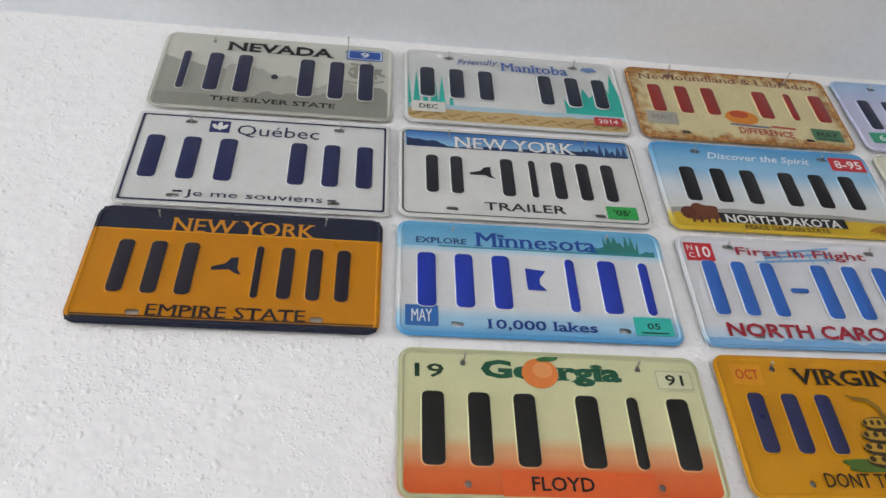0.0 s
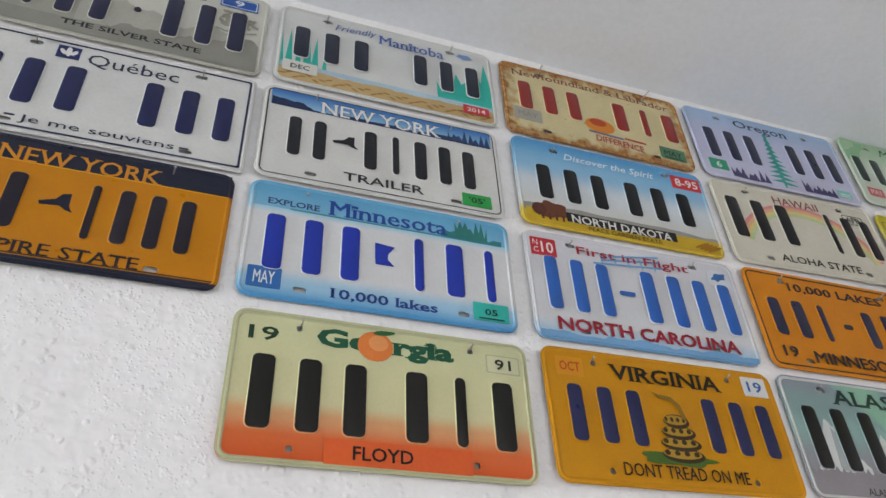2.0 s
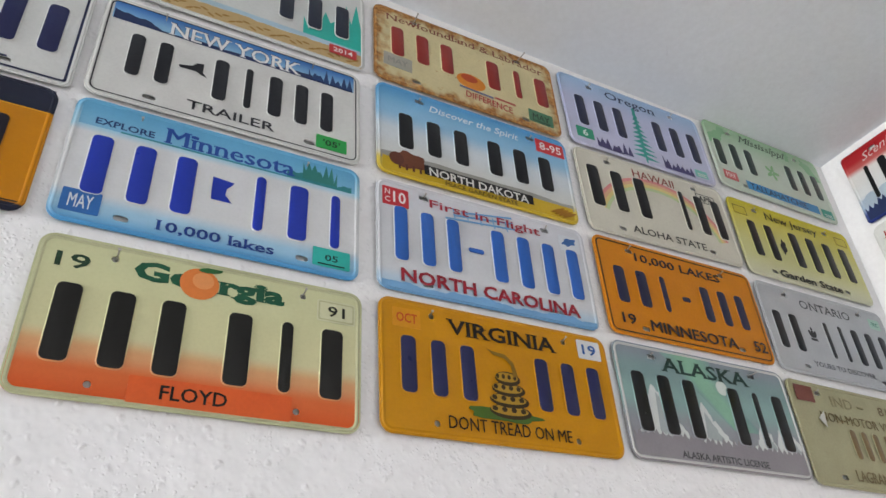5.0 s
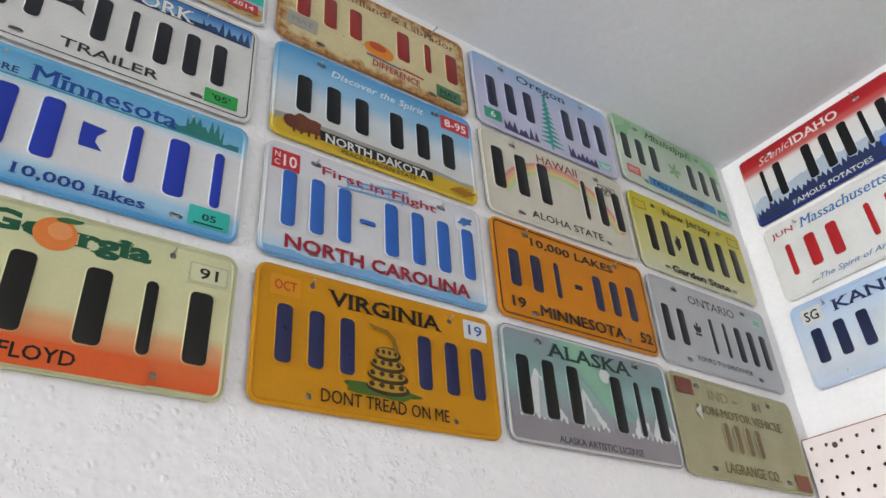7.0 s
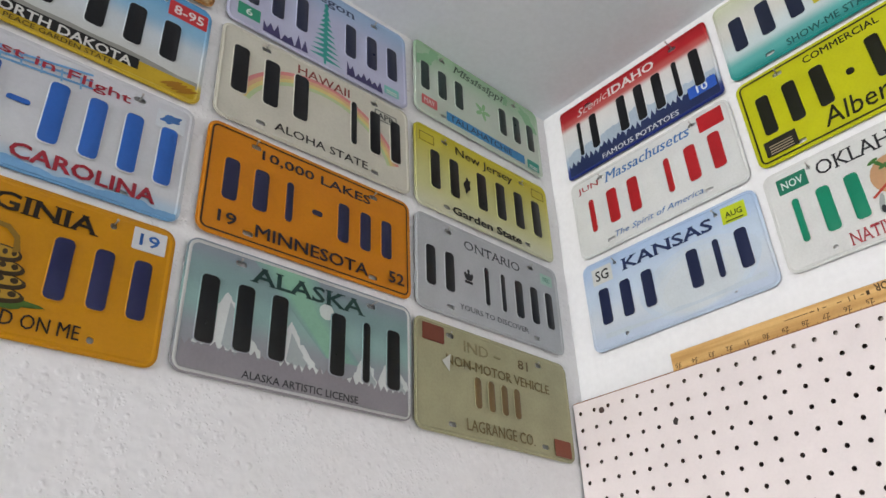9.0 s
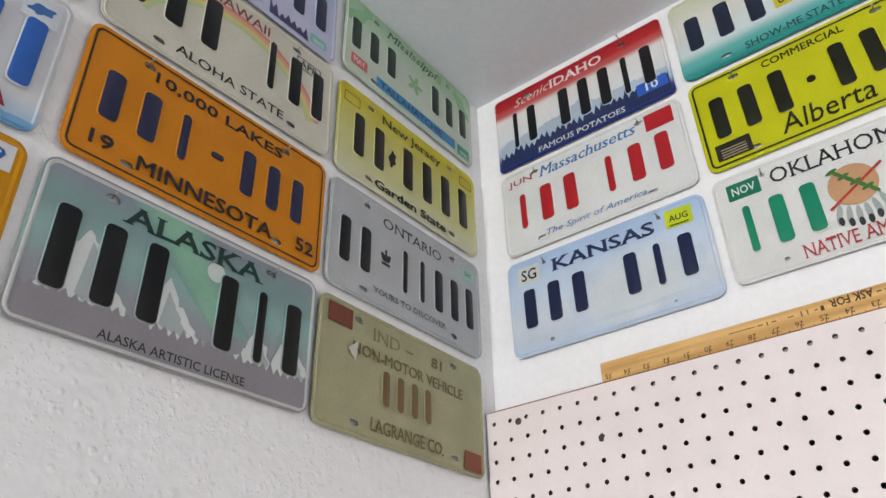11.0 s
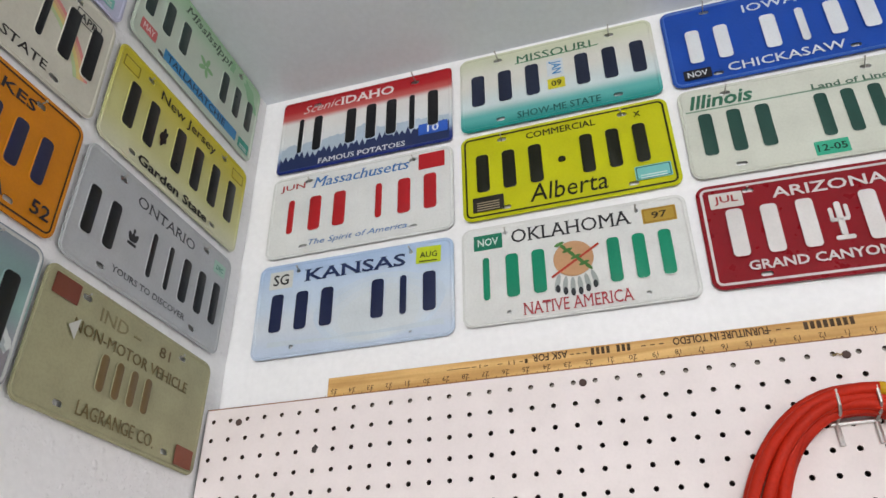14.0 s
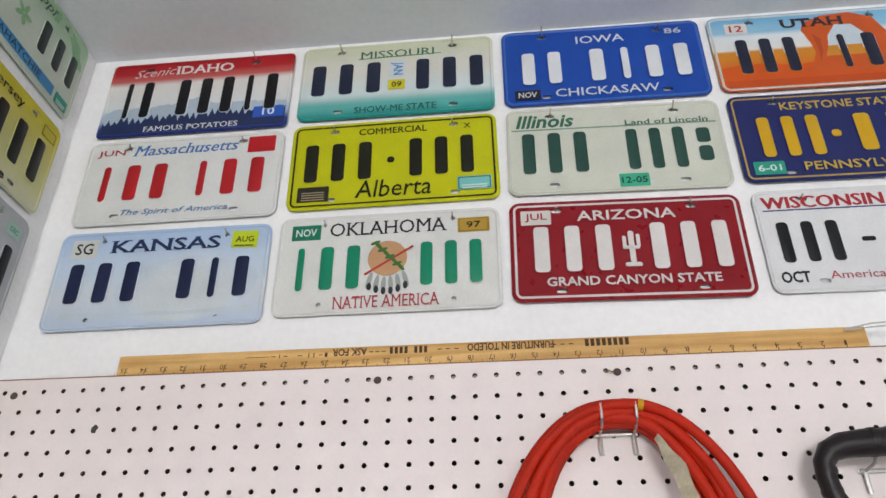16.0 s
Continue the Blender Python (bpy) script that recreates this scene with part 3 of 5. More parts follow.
p.oval("peach_blush", -0.38, 2.2, 0.4, 0.35, "#e89a5c")
p.oval("leaf", -0.15, 2.7, 0.45, 0.12, "#2f6a3a", "", 8)
p.bars(-5.56, -0.38, 3, "#191815", -0.32, 2.85)
p.bars(0.26, 5.66, "wnw", "#191815", -0.32, 2.85)
p.sticker(4.9, 1.95, 1.6, 0.95, "#d2d3ae", "91", "#22261e", 0.5, 0.45, 0, "cream year sticker", "#b8ba94")
st = p.sticker(0.5, -2.36, 5.6, 0.95, "#e0622a", "", WHITE, 0.55, 0.34, 0, "orange county name strip")
p.word("FLOYD", -0.63, 0.0, 2.25, 0.52, "#1d1712", 0.015, parent=st, name="county_name")

# third column
p = Plate("long", -0.8156, 2.4069, -0.2, rusty("#c9be94", "#7a4a22", 0.02), "cream license plate with rusted edges and red characters", nails=(0.8, 0.85))
p.word("Newfoundland & Labrador", 0.02, 2.18, 10.58, 0.52, "#7a3a2c", 0.01, 0, 0, 0, None, "lettering", 0.15, serif=True)
p.bars(-5.36, -0.72, 3, "#92302c", 0.29, 2.28)
p.bars(0.73, 5.80, "wnw", "#92302c", 0.29, 2.28)
p.oval("printed_sun", 0.0, -0.9, 0.95, 0.6, "#d8862a", "orange sun print")
p.oval("printed_sun", -0.1, -0.65, 0.55, 0.3, "#b84a24")
p.rect("printed_print", 0.3, -1.55, 2.2, 0.16, "#6a6f8a", "", -3)
p.rect("printed_print", 2.2, -1.55, 1.4, 0.16, "#a84a44", "", -3)
p.word("DIFFERENCE", 1.10, -2.03, 3.06, 0.5, "#a83a38", 0.02, 0, -3)
p.sticker(-4.6, -1.35, 1.7, 1.0, "#a3a298", "MAY", "#8c8c88", 0.4, 0.7, -2, "faded grey month sticker")
p.sticker(4.6, -1.95, 1.7, 0.95, "#4a7a5c", "MAY", "#1c2c22", 0.45, 0.7, -2, "worn green month sticker", None, 1)

p = Plate("long", -0.8141, 2.2469, 0.3, graded([(-3, "#d0b030"), (-2.2, "#d2bc50"), (-1.6, "#cfd2d0"), (-0.2, "#cfd8de"), (1.2, "#8abbdc"), (3, "#4f98cc")]), "blue sky and yellow prairie license plate with black characters", nails=(0.2, 0.2))
p.ridge("printed_hill", -5.8, 5.8, -2.1, -1.75, -1.5, "#9a9a94", "grey hills print", 10, 2)
p.rect("printed_field", 0, -2.35, 11.4, 0.85, "#c8a828", "yellow field print")
p.word("Discover the Spirit", -0.13, 2.08, 5.65, 0.6, "#dfe8ee", 0.01, 0.25)
p.sticker(4.85, 2.1, 2.0, 0.95, "#c8343a", "8-95", "#f2e8e6", 0.6, 0.75, 0, "red date sticker")
p.bars(-5.19, -0.39, 3, "#15171b", -0.01, 2.29)
p.bars(0.05, 5.02, 3, "#15171b", -0.01, 2.29)
p.oval("bison", -4.25, -1.8, 0.9, 0.52, "#6a3a26", "brown bison print", 0, 0.3)
p.oval("bison", -4.95, -1.95, 0.4, 0.4, "#5a3022")
for k in range(4):
    p.rect("bison_leg", -4.8 + 0.38 * k, -2.35, 0.13, 0.4, "#5a3022")
p.rect("printed_band", -0.2, -2.16, 6.5, 0.6, "#1a1a1a", "", 0)
p.word("NORTH DAKOTA", -0.21, -2.20, 5.92, 0.52, "#e0e0dc", 0.02)
p.word("PEACE GARDEN STATE", -0.15, -2.68, 4.3, 0.26, "#5c4a1c", 0.01)
for k in range(4):
    p.oval("wheat_ear", 4.6 + 0.25 * k, -2.35 - 0.05 * k, 0.55, 0.09, "#a07018", "", 25)

p = Plate("long", -0.8152, 2.0839, 0.3, graded([(-3, "#6fa6d4"), (-2.5, "#b8cfe2"), (-1.8, "#d3d6da"), (3, "#d0d2d8")]), "white and blue license plate with blue characters and red lettering", nails=(0.25, 0.3))
st = p.sticker(-5.0, 2.05, 1.35, 1.05, "#bf2f38", "", WHITE, 0.6, 0.5, 0, "red date sticker")
p.word("10", 0.2, 0, 0.65, 0.65, "#f0e8e6", 0.015, parent=st, name="sticker_print")
p.word("N", -0.42, 0.22, 0.26, 0.3, "#f0e8e6", 0, parent=st, name="sticker_print")
p.word("C", -0.42, -0.22, 0.26, 0.3, "#f0e8e6", 0, parent=st, name="sticker_print")
for k, (a, b) in enumerate(((2.0, 0.05), (1.6, 0.02), (1.85, -0.05))):
    p.rect("printed_biplane", -0.4 + 0.2 * k, 1.75 + 0.3 * k, 4.0 - 0.5 * k, 0.11, "#6fa4d2", "", 5 + 2 * k)
for k in range(5):
    p.rect("printed_biplane", -1.9 + 0.75 * k, 1.95, 0.08, 0.62, "#7fb0d8", "", 8)
p.word("First in Flight", -0.04, 2.10, 6.37, 0.62, "#a83040", 0.01)
p.sticker(4.95, 1.9, 1.3, 0.95, "#d6dce2", "", WHITE, 0.6, 0.7, 0, "small white and blue sticker")
p.oval("sticker_mark", 4.95, 1.95, 0.45, 0.22, "#3f6fae", "", 20, 0.4)
p.bars(-5.48, -1.37, 3, "#2f64b8", 0.03, 2.90)
p.dash(-0.84, 0.03, 0.85, 0.24, "#2f64b8")
p.bars(-0.31, 5.71, 4, "#2f64b8", 0.03, 2.90)
p.ridge("printed_sea", -5.8, 5.8, -2.9, -2.75, -2.45, "#78aad6", "blue sea print", 30, 3)
p.word("NORTH CAROLINA", 0.01, -2.15, 9.74, 0.7, "#9c2434", 0.03)

p = Plate("long", -0.8139, 1.9213, 0.3, paint("#ca8c00", 0.36), "yellow license plate with a coiled snake print and navy characters", bead=0.1, nails=(0.35, 0.35), slot=(0.28, 0.28))
p.sticker(-4.7, 2.1, 1.3, 0.9, "#d89418", "OCT", "#c0461c", 0.5, 0.75, 0, "orange month sticker")
p.sticker(4.95, 2.2, 1.35, 0.98, "#d8dadc", "19", "#2f62a8", 0.55, 0.6, 0, "white year sticker", None, 0)
p.word("VIRGINIA", 0.09, 2.07, 5.81, 0.75, "#221a12", 0.02, serif=True)
p.bars(-5.41, -1.19, 3, "#262a55", -0.01, 2.47)
p.bars(1.21, 5.59, 3, "#262a55", -0.01, 2.47)
p.oval("printed_grass", 0.0, -1.68, 1.8, 0.3, "#4a6a24", "green grass print", 0, 0.3)
for k, (yy, r) in enumerate(((-1.5, 1.05), (-1.0, 1.0), (-0.5, 0.85), (0.0, 0.65))):
    p.oval("snake_coil", 0.05, yy, r, 0.33, "#3a2c14")
    p.oval("snake_coil", 0.0, yy + 0.06, r * 0.9, 0.22, "#b08a2a")
    for j in range(4):
        p.oval("snake_scale", -0.7 * r + 0.45 * r * j, yy + 0.08, 0.13 * r, 0.11, "#3a2c14")
p.shape("snake_neck", [(0.35, 0.1), (0.6, 0.2), (0.45, 0.8), (0.05, 1.15), (-0.5, 1.2), (-0.9, 1.3), (-0.6, 1.05), (0.0, 0.95), (0.3, 0.65)], "#8a6a20", "snake head print")
p.word("DONT TREAD ON ME", 0.03, -2.28, 6.11, 0.55, "#221a12", 0.01)

# fourth column
p = Plate("long", -0.4956, 2.4121, 0.9, graded([(-3, "#c3c4dc"), (0.5, "#bcc0dc"), (3, "#9fbbdc")]), "lavender-blue license plate with a teal fir tree", nails=(0.3, 0.3))
p.word("Oregon", -0.1, 2.2, 4.3, 0.85, "#26385c", 0.01, serif=True)
p.bars(-5.39, -0.83, 3, "#2a2f48", 0.00, 2.50)
p.bars(0.96, 5.6, 3, "#2a2f48", 0.00, 2.50)
p.conifer(0.0, -2.85, 4.8, 2.3, "#34a096", 11, "teal fir print")
p.ridge("printed_forest", -3.9, -1.1, -2.7, -2.35, -1.75, "#453f6e", "purple pine print", 13, 3, -0.3)
p.ridge("printed_forest", 1.5, 4.1, -2.7, -2.35, -1.75, "#453f6e", "purple pine print", 13, 6, -0.3)
p.sticker(-4.75, -1.95, 1.3, 0.85, "#2f9a78", "6", "#dfeee6", 0.6, 0.3, 0, "green month sticker")
p.sticker(4.75, -2.25, 1.1, 0.6, "#7fc6bc", "", WHITE, 0.5, 0.5, 0, "pale teal sticker", None, 2)

p = Plate("long", -0.4938, 2.2527, 1.2, paint("#d2cfc0"), "cream license plate with a rainbow and black characters", nails=(0.35, 0.25))
for k, col in enumerate(("#d88a88", "#dcae88", "#dccb84", "#bccf9c")):
    r0 = 5.4 - 0.22 * k
    arc = [(r0 * math.cos(radians(a)), -2.6 + (4.6 - 0.22 * k) * math.sin(radians(a))) for a in range(16, 165, 6)]
    inner = [((r0 - 0.22) * math.cos(radians(a)), -2.6 + (4.38 - 0.22 * k) * math.sin(radians(a))) for a in range(16, 165, 6)]
    p.shape("rainbow_band", arc + inner[::-1], col)
p.word("HAWAII", 0.07, 2.21, 3.36, 0.6, "#8a4038", 0.02)
p.bars(-5.74, -0.47, 3, "#17181b", 0.31, 2.91)
p.bars(1.32, 5.70, "nww", "#17181b", 0.31, 2.91)
p.word("ALOHA STATE", 0.12, -2.21, 5.75, 0.5, "#2f2c2a", 0.01)
p.sticker(4.3, 1.75, 1.7, 0.8, "#cfcdc0", "APR", "#2f3030", 0.55, 0.7, 0, "pale month sticker", "#4a4a48")

p = Plate("long", -0.4941, 2.0887, 0.4, paint("#d0820e", 0.42), "orange license plate with a dark border and navy embossed characters", line=("#3a2a20", 0.16, 0.12), nails=(0.4, 0.4))
p.word("10,000 LAKES", 0.05, 2.06, 6.47, 0.6, "#2e2a34", 0.01, 0, 0, 0.0006)
p.bars(-5.41, -0.81, "wwn", "#2a2c4a", 0.05, 2.20)
p.dash(0.03, 0.05, 0.6, 0.28, "#2a2c4a")
p.bars(0.88, 5.01, 3, "#2a2c4a", 0.05, 2.20)
p.word("19", -4.6, -2.0, 0.9, 0.6, "#2e2a34", 0.01, 0, 0, 0.0006)
p.word("MINNESOTA", -0.03, -2.16, 6.33, 0.65, "#2e2a34", 0.02, 0, 0, 0.0006)
p.word("52", 4.95, -2.05, 1.0, 0.65, "#2e2a34", 0.01, 0, 0, 0.0006)

p = Plate("long", -0.4971, 1.9255, -0.3, graded([(-3, "#969297"), (-1.2, "#989ca2"), (0.3, "#92b3af"), (1.6, "#839e9e"), (3, "#8c949f")]), "grey and teal mountain-printed license plate with black characters", rim=paint("#c8cac8"), nails=(0.25, 0.5))
for k in range(5):
    s = 1 - 0.2 * k
    p.shape("printed_aurora", [(-3.0 + 2.2 * (1 - s) * 0.6, 2.85), (0.4 - 1.2 * (1 - s), 2.85), (1.2 - 0.9 * (1 - s), 1.0), (3.0 - 1.2 * (1 - s), -0.9), (1.0 + 0.2 * (1 - s), -0.9), (-0.9 + 0.6 * (1 - s), 0.9)], ("#88a8a4", "#89ada4", "#8ab2a4", "#8bb7a3", "#8dbca2")[k], "soft green aurora print")
p.oval("printed_moon", 0.95, 1.35, 0.4, 0.4, "#d4dcd8", "pale moon print")
for pts in ([(-5.3, -1.7), (-4.6, 0.0), (-3.9, 1.0), (-3.4, 0.2), (-2.8, -0.6), (-2.2, -1.7)], [(-1.9, -1.9), (-1.5, -0.8), (-0.9, 0.35), (-0.3, -0.5), (0.4, -1.2), (1.1, -1.9)], [(2.2, -1.8), (2.7, -0.9), (3.1, -0.1), (3.5, -0.7), (4.0, -1.8)], [(3.8, -1.9), (4.2, -0.7), (4.7, 0.1), (5.2, -0.6), (5.7, -1.2), (5.7, -1.9)]):
    rnd = random.Random(len(pts) * 7 + int(pts[0][0] * 10))
    edge = []
    for (xa, ya), (xb, yb) in zip(pts, pts[1:]):
        edge += [(xa + (xb - xa) * f + rnd.uniform(-0.1, 0.1), ya + (yb - ya) * f + rnd.uniform(-0.14, 0.14)) for f in (0, 0.2, 0.4, 0.6, 0.8)]
    p.shape("printed_peak", edge + [pts[-1]], "#d9dedc", "white snowy peak print")
    tx, ty = max(pts, key=lambda q: q[1])
    for q in range(3):
        p.shape("peak_shadow", [(tx + 0.1 + 0.3 * q, ty - 0.5 - 0.5 * q), (tx + 0.45 + 0.3 * q, ty - 1.0 - 0.4 * q), (tx + 0.3 + 0.3 * q, -1.7), (tx - 0.1 + 0.25 * q, -1.5)], "#adb6b8")
p.ridge("printed_forest", -5.7, 5.7, -2.8, -1.74, -1.5, "#928e94", "grey forest print", 64, 4)
p.word("ALASKA", 0.03, 2.10, 6.17, 0.8, "#23403c", 0.02, serif=True)
p.bars(-5.62, -0.68, 3, "#131516", -0.11, 3.00)
p.bars(0.79, 5.63, "wnw", "#131516", -0.11, 3.00)
p.word("ALASKA ARTISTIC LICENSE", -0.08, -2.53, 5.79, 0.34, "#2f3234", 0.01)

# fifth column
p = Plate("long", -0.1758, 2.4271, -0.6, graded([(-3, "#c6d2c2"), (0, "#c8d4c6"), (3, "#a4c8a4")]), "pale green license plate with dark green lettering", nails=(0.25, 0.25))
for cx, cy, r in ((-5.0, 1.7, 0.9), (-4.3, 2.3, 0.7), (4.6, 2.0, 0.9), (5.2, 1.2, 0.6), (2.6, 2.4, 0.5)):
    p.oval("printed_leaf", cx, cy, r, r * 0.5, "#8fbf94", "soft green leaf print", 30 * cx, 0.4)
p.word("Mississippi", -0.08, 2.22, 4.98, 0.85, "#33443a", 0, 0.3, serif=True)
p.bars(-5.85, -1.36, 3, "#2f3f3c", 0.15, 2.27)
p.bars(1.37, 5.66, 3, "#2f3f3c", 0.15, 2.27)
for k in range(5):
    p.oval("printed_flower", 0.1 + 0.4 * math.cos(k * 1.26), 0.0 + 0.4 * math.sin(k * 1.26), 0.35, 0.16, "#8fbf8a", "", 72 * k)
p.rect("printed_band", 0.4, -2.2, 7.4, 0.75, "#3f8fc4", "blue county band")
p.word("TALLAHATCHIE", -0.1, -2.2, 5.8, 0.5, "#22344a", 0.01)
p.sticker(-4.75, -1.9, 1.3, 0.75, "#cf6a6a", "MAY", "#f0dcd8", 0.55, 0.7, 0, "faded red month sticker")
p.sticker(4.95, -2.3, 1.2, 0.75, "#2f9a86", "", WHITE, 0.5, 0.5, 0, "teal sticker", None, 2)

p = Plate("long", -0.1785, 2.2516, -0.2, graded([(-3, "#d2d2b4"), (-1, "#d0cf90"), (3, "#cabd30")]), "yellow to cream faded license plate with black characters", nails=(0.2, 0.2))
for sx in (-1, 1):
    p.sticker(sx * 5.0, 2.05, 1.3, 0.8, "#c9bb38", "", WHITE, 0.5, 0.5, 0, "yellow sticker box", "#7a701c")
p.word("New Jersey", -0.05, 2.11, 5.14, 0.8, "#2c2a1c", 0.01)
p.bars(-5.19, -2.08, 2, "#1c1c18", -0.06, 2.73)
p.oval("printed_map", -1.72, -0.05, 0.26, 0.55, "#1c1c18", "small black state outline", -10, 0.4)
p.bars(-1.35, 5.43, 4, "#1c1c18", -0.06, 2.73)
p.word("Garden State", -0.12, -2.40, 6.00, 0.55, "#22221c", 0.03)

p = Plate("long", -0.1806, 2.0854, -0.5, paint("#b7babd"), "pale grey license plate with black embossed characters", nails=(0.25, 0.25))
p.word("ONTARIO", 0.08, 2.03, 4.75, 0.6, "#3a3c40", 0.0, serif=True)
p.bars(-5.62, -2.80, 2, "#191a1d", -0.23, 2.45)
p.rect("crown", -2.03, -0.42, 0.62, 0.16, "#2a2b2f", "small black crown")
for k in (-1, 0, 1):
    p.oval("crown_arch", -2.03 + 0.2 * k, -0.05, 0.13, 0.26, "#2a2b2f", "", -22 * k)
p.oval("crown_top", -2.03, 0.3, 0.09, 0.12, "#2a2b2f")
p.bars(-1.27, 5.60, "nnwww", "#191a1d", -0.23, 2.45)
p.word("YOURS TO DISCOVER", -0.04, -2.13, 5.65, 0.33, "#4a4c50", serif=True)
p.sticker(4.9, 1.95, 1.1, 0.75, "#a8ccbc", "DEC", "#4a8a74", 0.4, 0.6, 0, "pale green sticker")

p = Plate("long", -0.1872, 1.9183, -0.9, paint("#aca986", 0.5, 0.16), "olive beige pressed license plate with brown corner squares", nails=(0.2, 0.2))
p.word("IND", -1.60, 2.07, 1.84, 0.62, "#8c8460", 0, 0, 0, 0.0003)
p.dash(0.0, 2.0, 0.55, 0.12, "#948d68")
p.word("81", 2.09, 2.05, 0.83, 0.55, "#726242", 0, 0, 0, 0.0003)
p.word("NON-MOTOR VEHICLE", 0.17, 1.02, 8.08, 0.55, "#776942", 0, 0, 0, 0.0003)
p.bars(-2.15, 1.87, 4, "#755f3a", -0.39, 1.67, 0.001, 0.45)
p.word("LAGRANGE CO.", -0.00, -2.22, 5.12, 0.62, "#776942", 0, 0, 0, 0.0003)
p.sticker(-4.75, 2.2, 1.5, 0.95, "#7a4030", "", WHITE, 0.5, 0.5, 0, "brown corner square")
p.sticker(4.9, -2.3, 1.4, 0.95, "#8a4a34", "", WHITE, 0.5, 0.5, 0, "brown corner square")
p.shape("chip", [(-4.2, 0.8), (-3.6, 1.3), (-3.7, 0.3)], "#cfd0c8", "flaked white paint chip")

# short wall, first column
p = Plate("short", 0.1867, 2.4110, 0.1, graded([(-3, "#22307a"), (-2.4, "#2c3c80"), (-1.6, "#a9bbd0"), (-0.6, "#dcdfdf"), (1.0, "#e1dfdc"), (1.6, "#c05a56"), (2.2, "#b02028"), (3, "#a4121c")]), "red, white and blue license plate with mountains and black characters", radius=0.3, nails=(0, 0.9))
p.ridge("printed_mountain", -5.8, 5.8, -2.0, -1.1, -0.2, "#b0c0d0", "hazy blue mountain print", 16, 5)
p.ridge("printed_forest", -5.8, 5.8, -2.85, -1.95, -1.55, "#27345e", "navy forest print", 60, 4, 0.35)
p.word("Scenic", -3.12, 2.18, 2.74, 0.65, "#d8c8c4", 0, 0.4, 4)
p.word("IDAHO", 0.15, 2.22, 3.80, 0.72, "#e6e0dc", 0.02, serif=True)
p.bars(-5.10, -2.65, "nw", INK, -0.12, 2.84)
p.bars(-1.58, 5.46, "wwwnw", INK, -0.12, 2.84)
p.word("FAMOUS POTATOES", -0.06, -2.52, 5.97, 0.4, "#e0e2e6", 0.02, serif=True)
p.sticker(4.75, -1.75, 1.9, 0.85, "#2f5ec0", "10", "#e6ecf4", 0.65, 0.4, 0, "blue year sticker")

p = Plate("short", 0.1872, 2.2486, 0.4, paint("#e0e2e0"), "white license plate with red characters and blue script", nails=(0.3, 0.3))
p.word("JUN", -4.58, 2.1, 1.70, 0.55, "#a83034", 0.01)
p.word("Massachusetts", 0.02, 2.18, 6.47, 0.75, "#3f74b4", 0.02, 0.25, serif=True)
p.sticker(4.67, 2.1, 1.65, 1.15, "#b81f26", "", WHITE, 0.5, 0.5, 0, "red square sticker")
p.bars(-5.32, -0.42, "nww", "#b32228", -0.14, 2.46)
p.bars(0.52, 5.40, "nww", "#b32228", -0.14, 2.46)
p.word("The Spirit of America", 0.02, -2.28, 6.27, 0.5, "#4a7cb8", 0, 0.3)

p = Plate("short", 0.1865, 2.0830, 0.3, graded([(-3, "#bfcee3"), (-1, "#d2dae3"), (0.5, "#c7d7e9"), (3, "#adc5e5")]), "pale blue license plate with navy characters", slot=(0.27, 0.27), nails=(0.35, 0.45))
for k, col in enumerate(("#c9d7e6", "#cdd9e4", "#d1dae2", "#d3dbe0")):
    p.oval("printed_dome", 1.7, -0.7 - 0.15 * k, 3.9 - 0.5 * k, 2.05 - 0.2 * k, col, "faint pale dome print", 4, 0.04, 30)
p.ridge("printed_hill", -5.0, 5.4, -2.3, -2.2, -1.9, "#c8d4de", "faint hill print", 11, 7)
p.sticker(-4.55, 1.95, 1.5, 1.15, "#d6d8d4", "SG", "#1d1e22", 0.62, 0.66, 0, "white county sticker")
p.word("KANSAS", 0.08, 1.99, 6.23, 0.8, "#27355e", 0.02, serif=True)
p.sticker(4.55, 2.05, 1.45, 1.05, "#c6d62a", "AUG", "#25301c", 0.35, 0.7, -2, "yellow-green month sticker", None, 1)
p.bars(-5.39, -0.69, 3, "#232b4c", -0.24, 2.37, slant=0.0)
p.bars(0.84, 5.37, "wnw", "#232b4c", -0.24, 2.37)

# second column
p = Plate("short", 0.5052, 2.4175, -0.1, graded([(-3, "#1f8f88"), (-2.0, "#5fb0ac"), (-1.0, "#cedbdc"), (0.8, "#d9d8d0"), (3, "#cacfb2")]), "cream to teal license plate with navy characters", nails=(0.85, 0.85))
p.word("MISSOURI", 0.04, 2.07, 4.61, 0.62, "#33684c", 0.01)
p.rect("printed_wave", 0.2, 1.8, 5.2, 0.08, "#5a8a64", "", 1)
p.bars(-5.68, -0.53, 3, "#232a40", 0.15, 2.45)
p.bars(0.84, 5.78, 3, "#232a40", 0.15, 2.45)
p.sticker(0.05, 0.75, 1.3, 1.0, "#cfd8de", "JAN", "#2f86c4", 0.75, 0.8, -90, "white month sticker")
p.sticker(0.05, -0.55, 1.05, 0.8, "#cfc62e", "09", "#2c2c1c", 0.55, 0.6, 0, "yellow year sticker")
p.word("SHOW-ME STATE", 0.02, -2.42, 4.95, 0.5, "#1d5a58", 0.02)

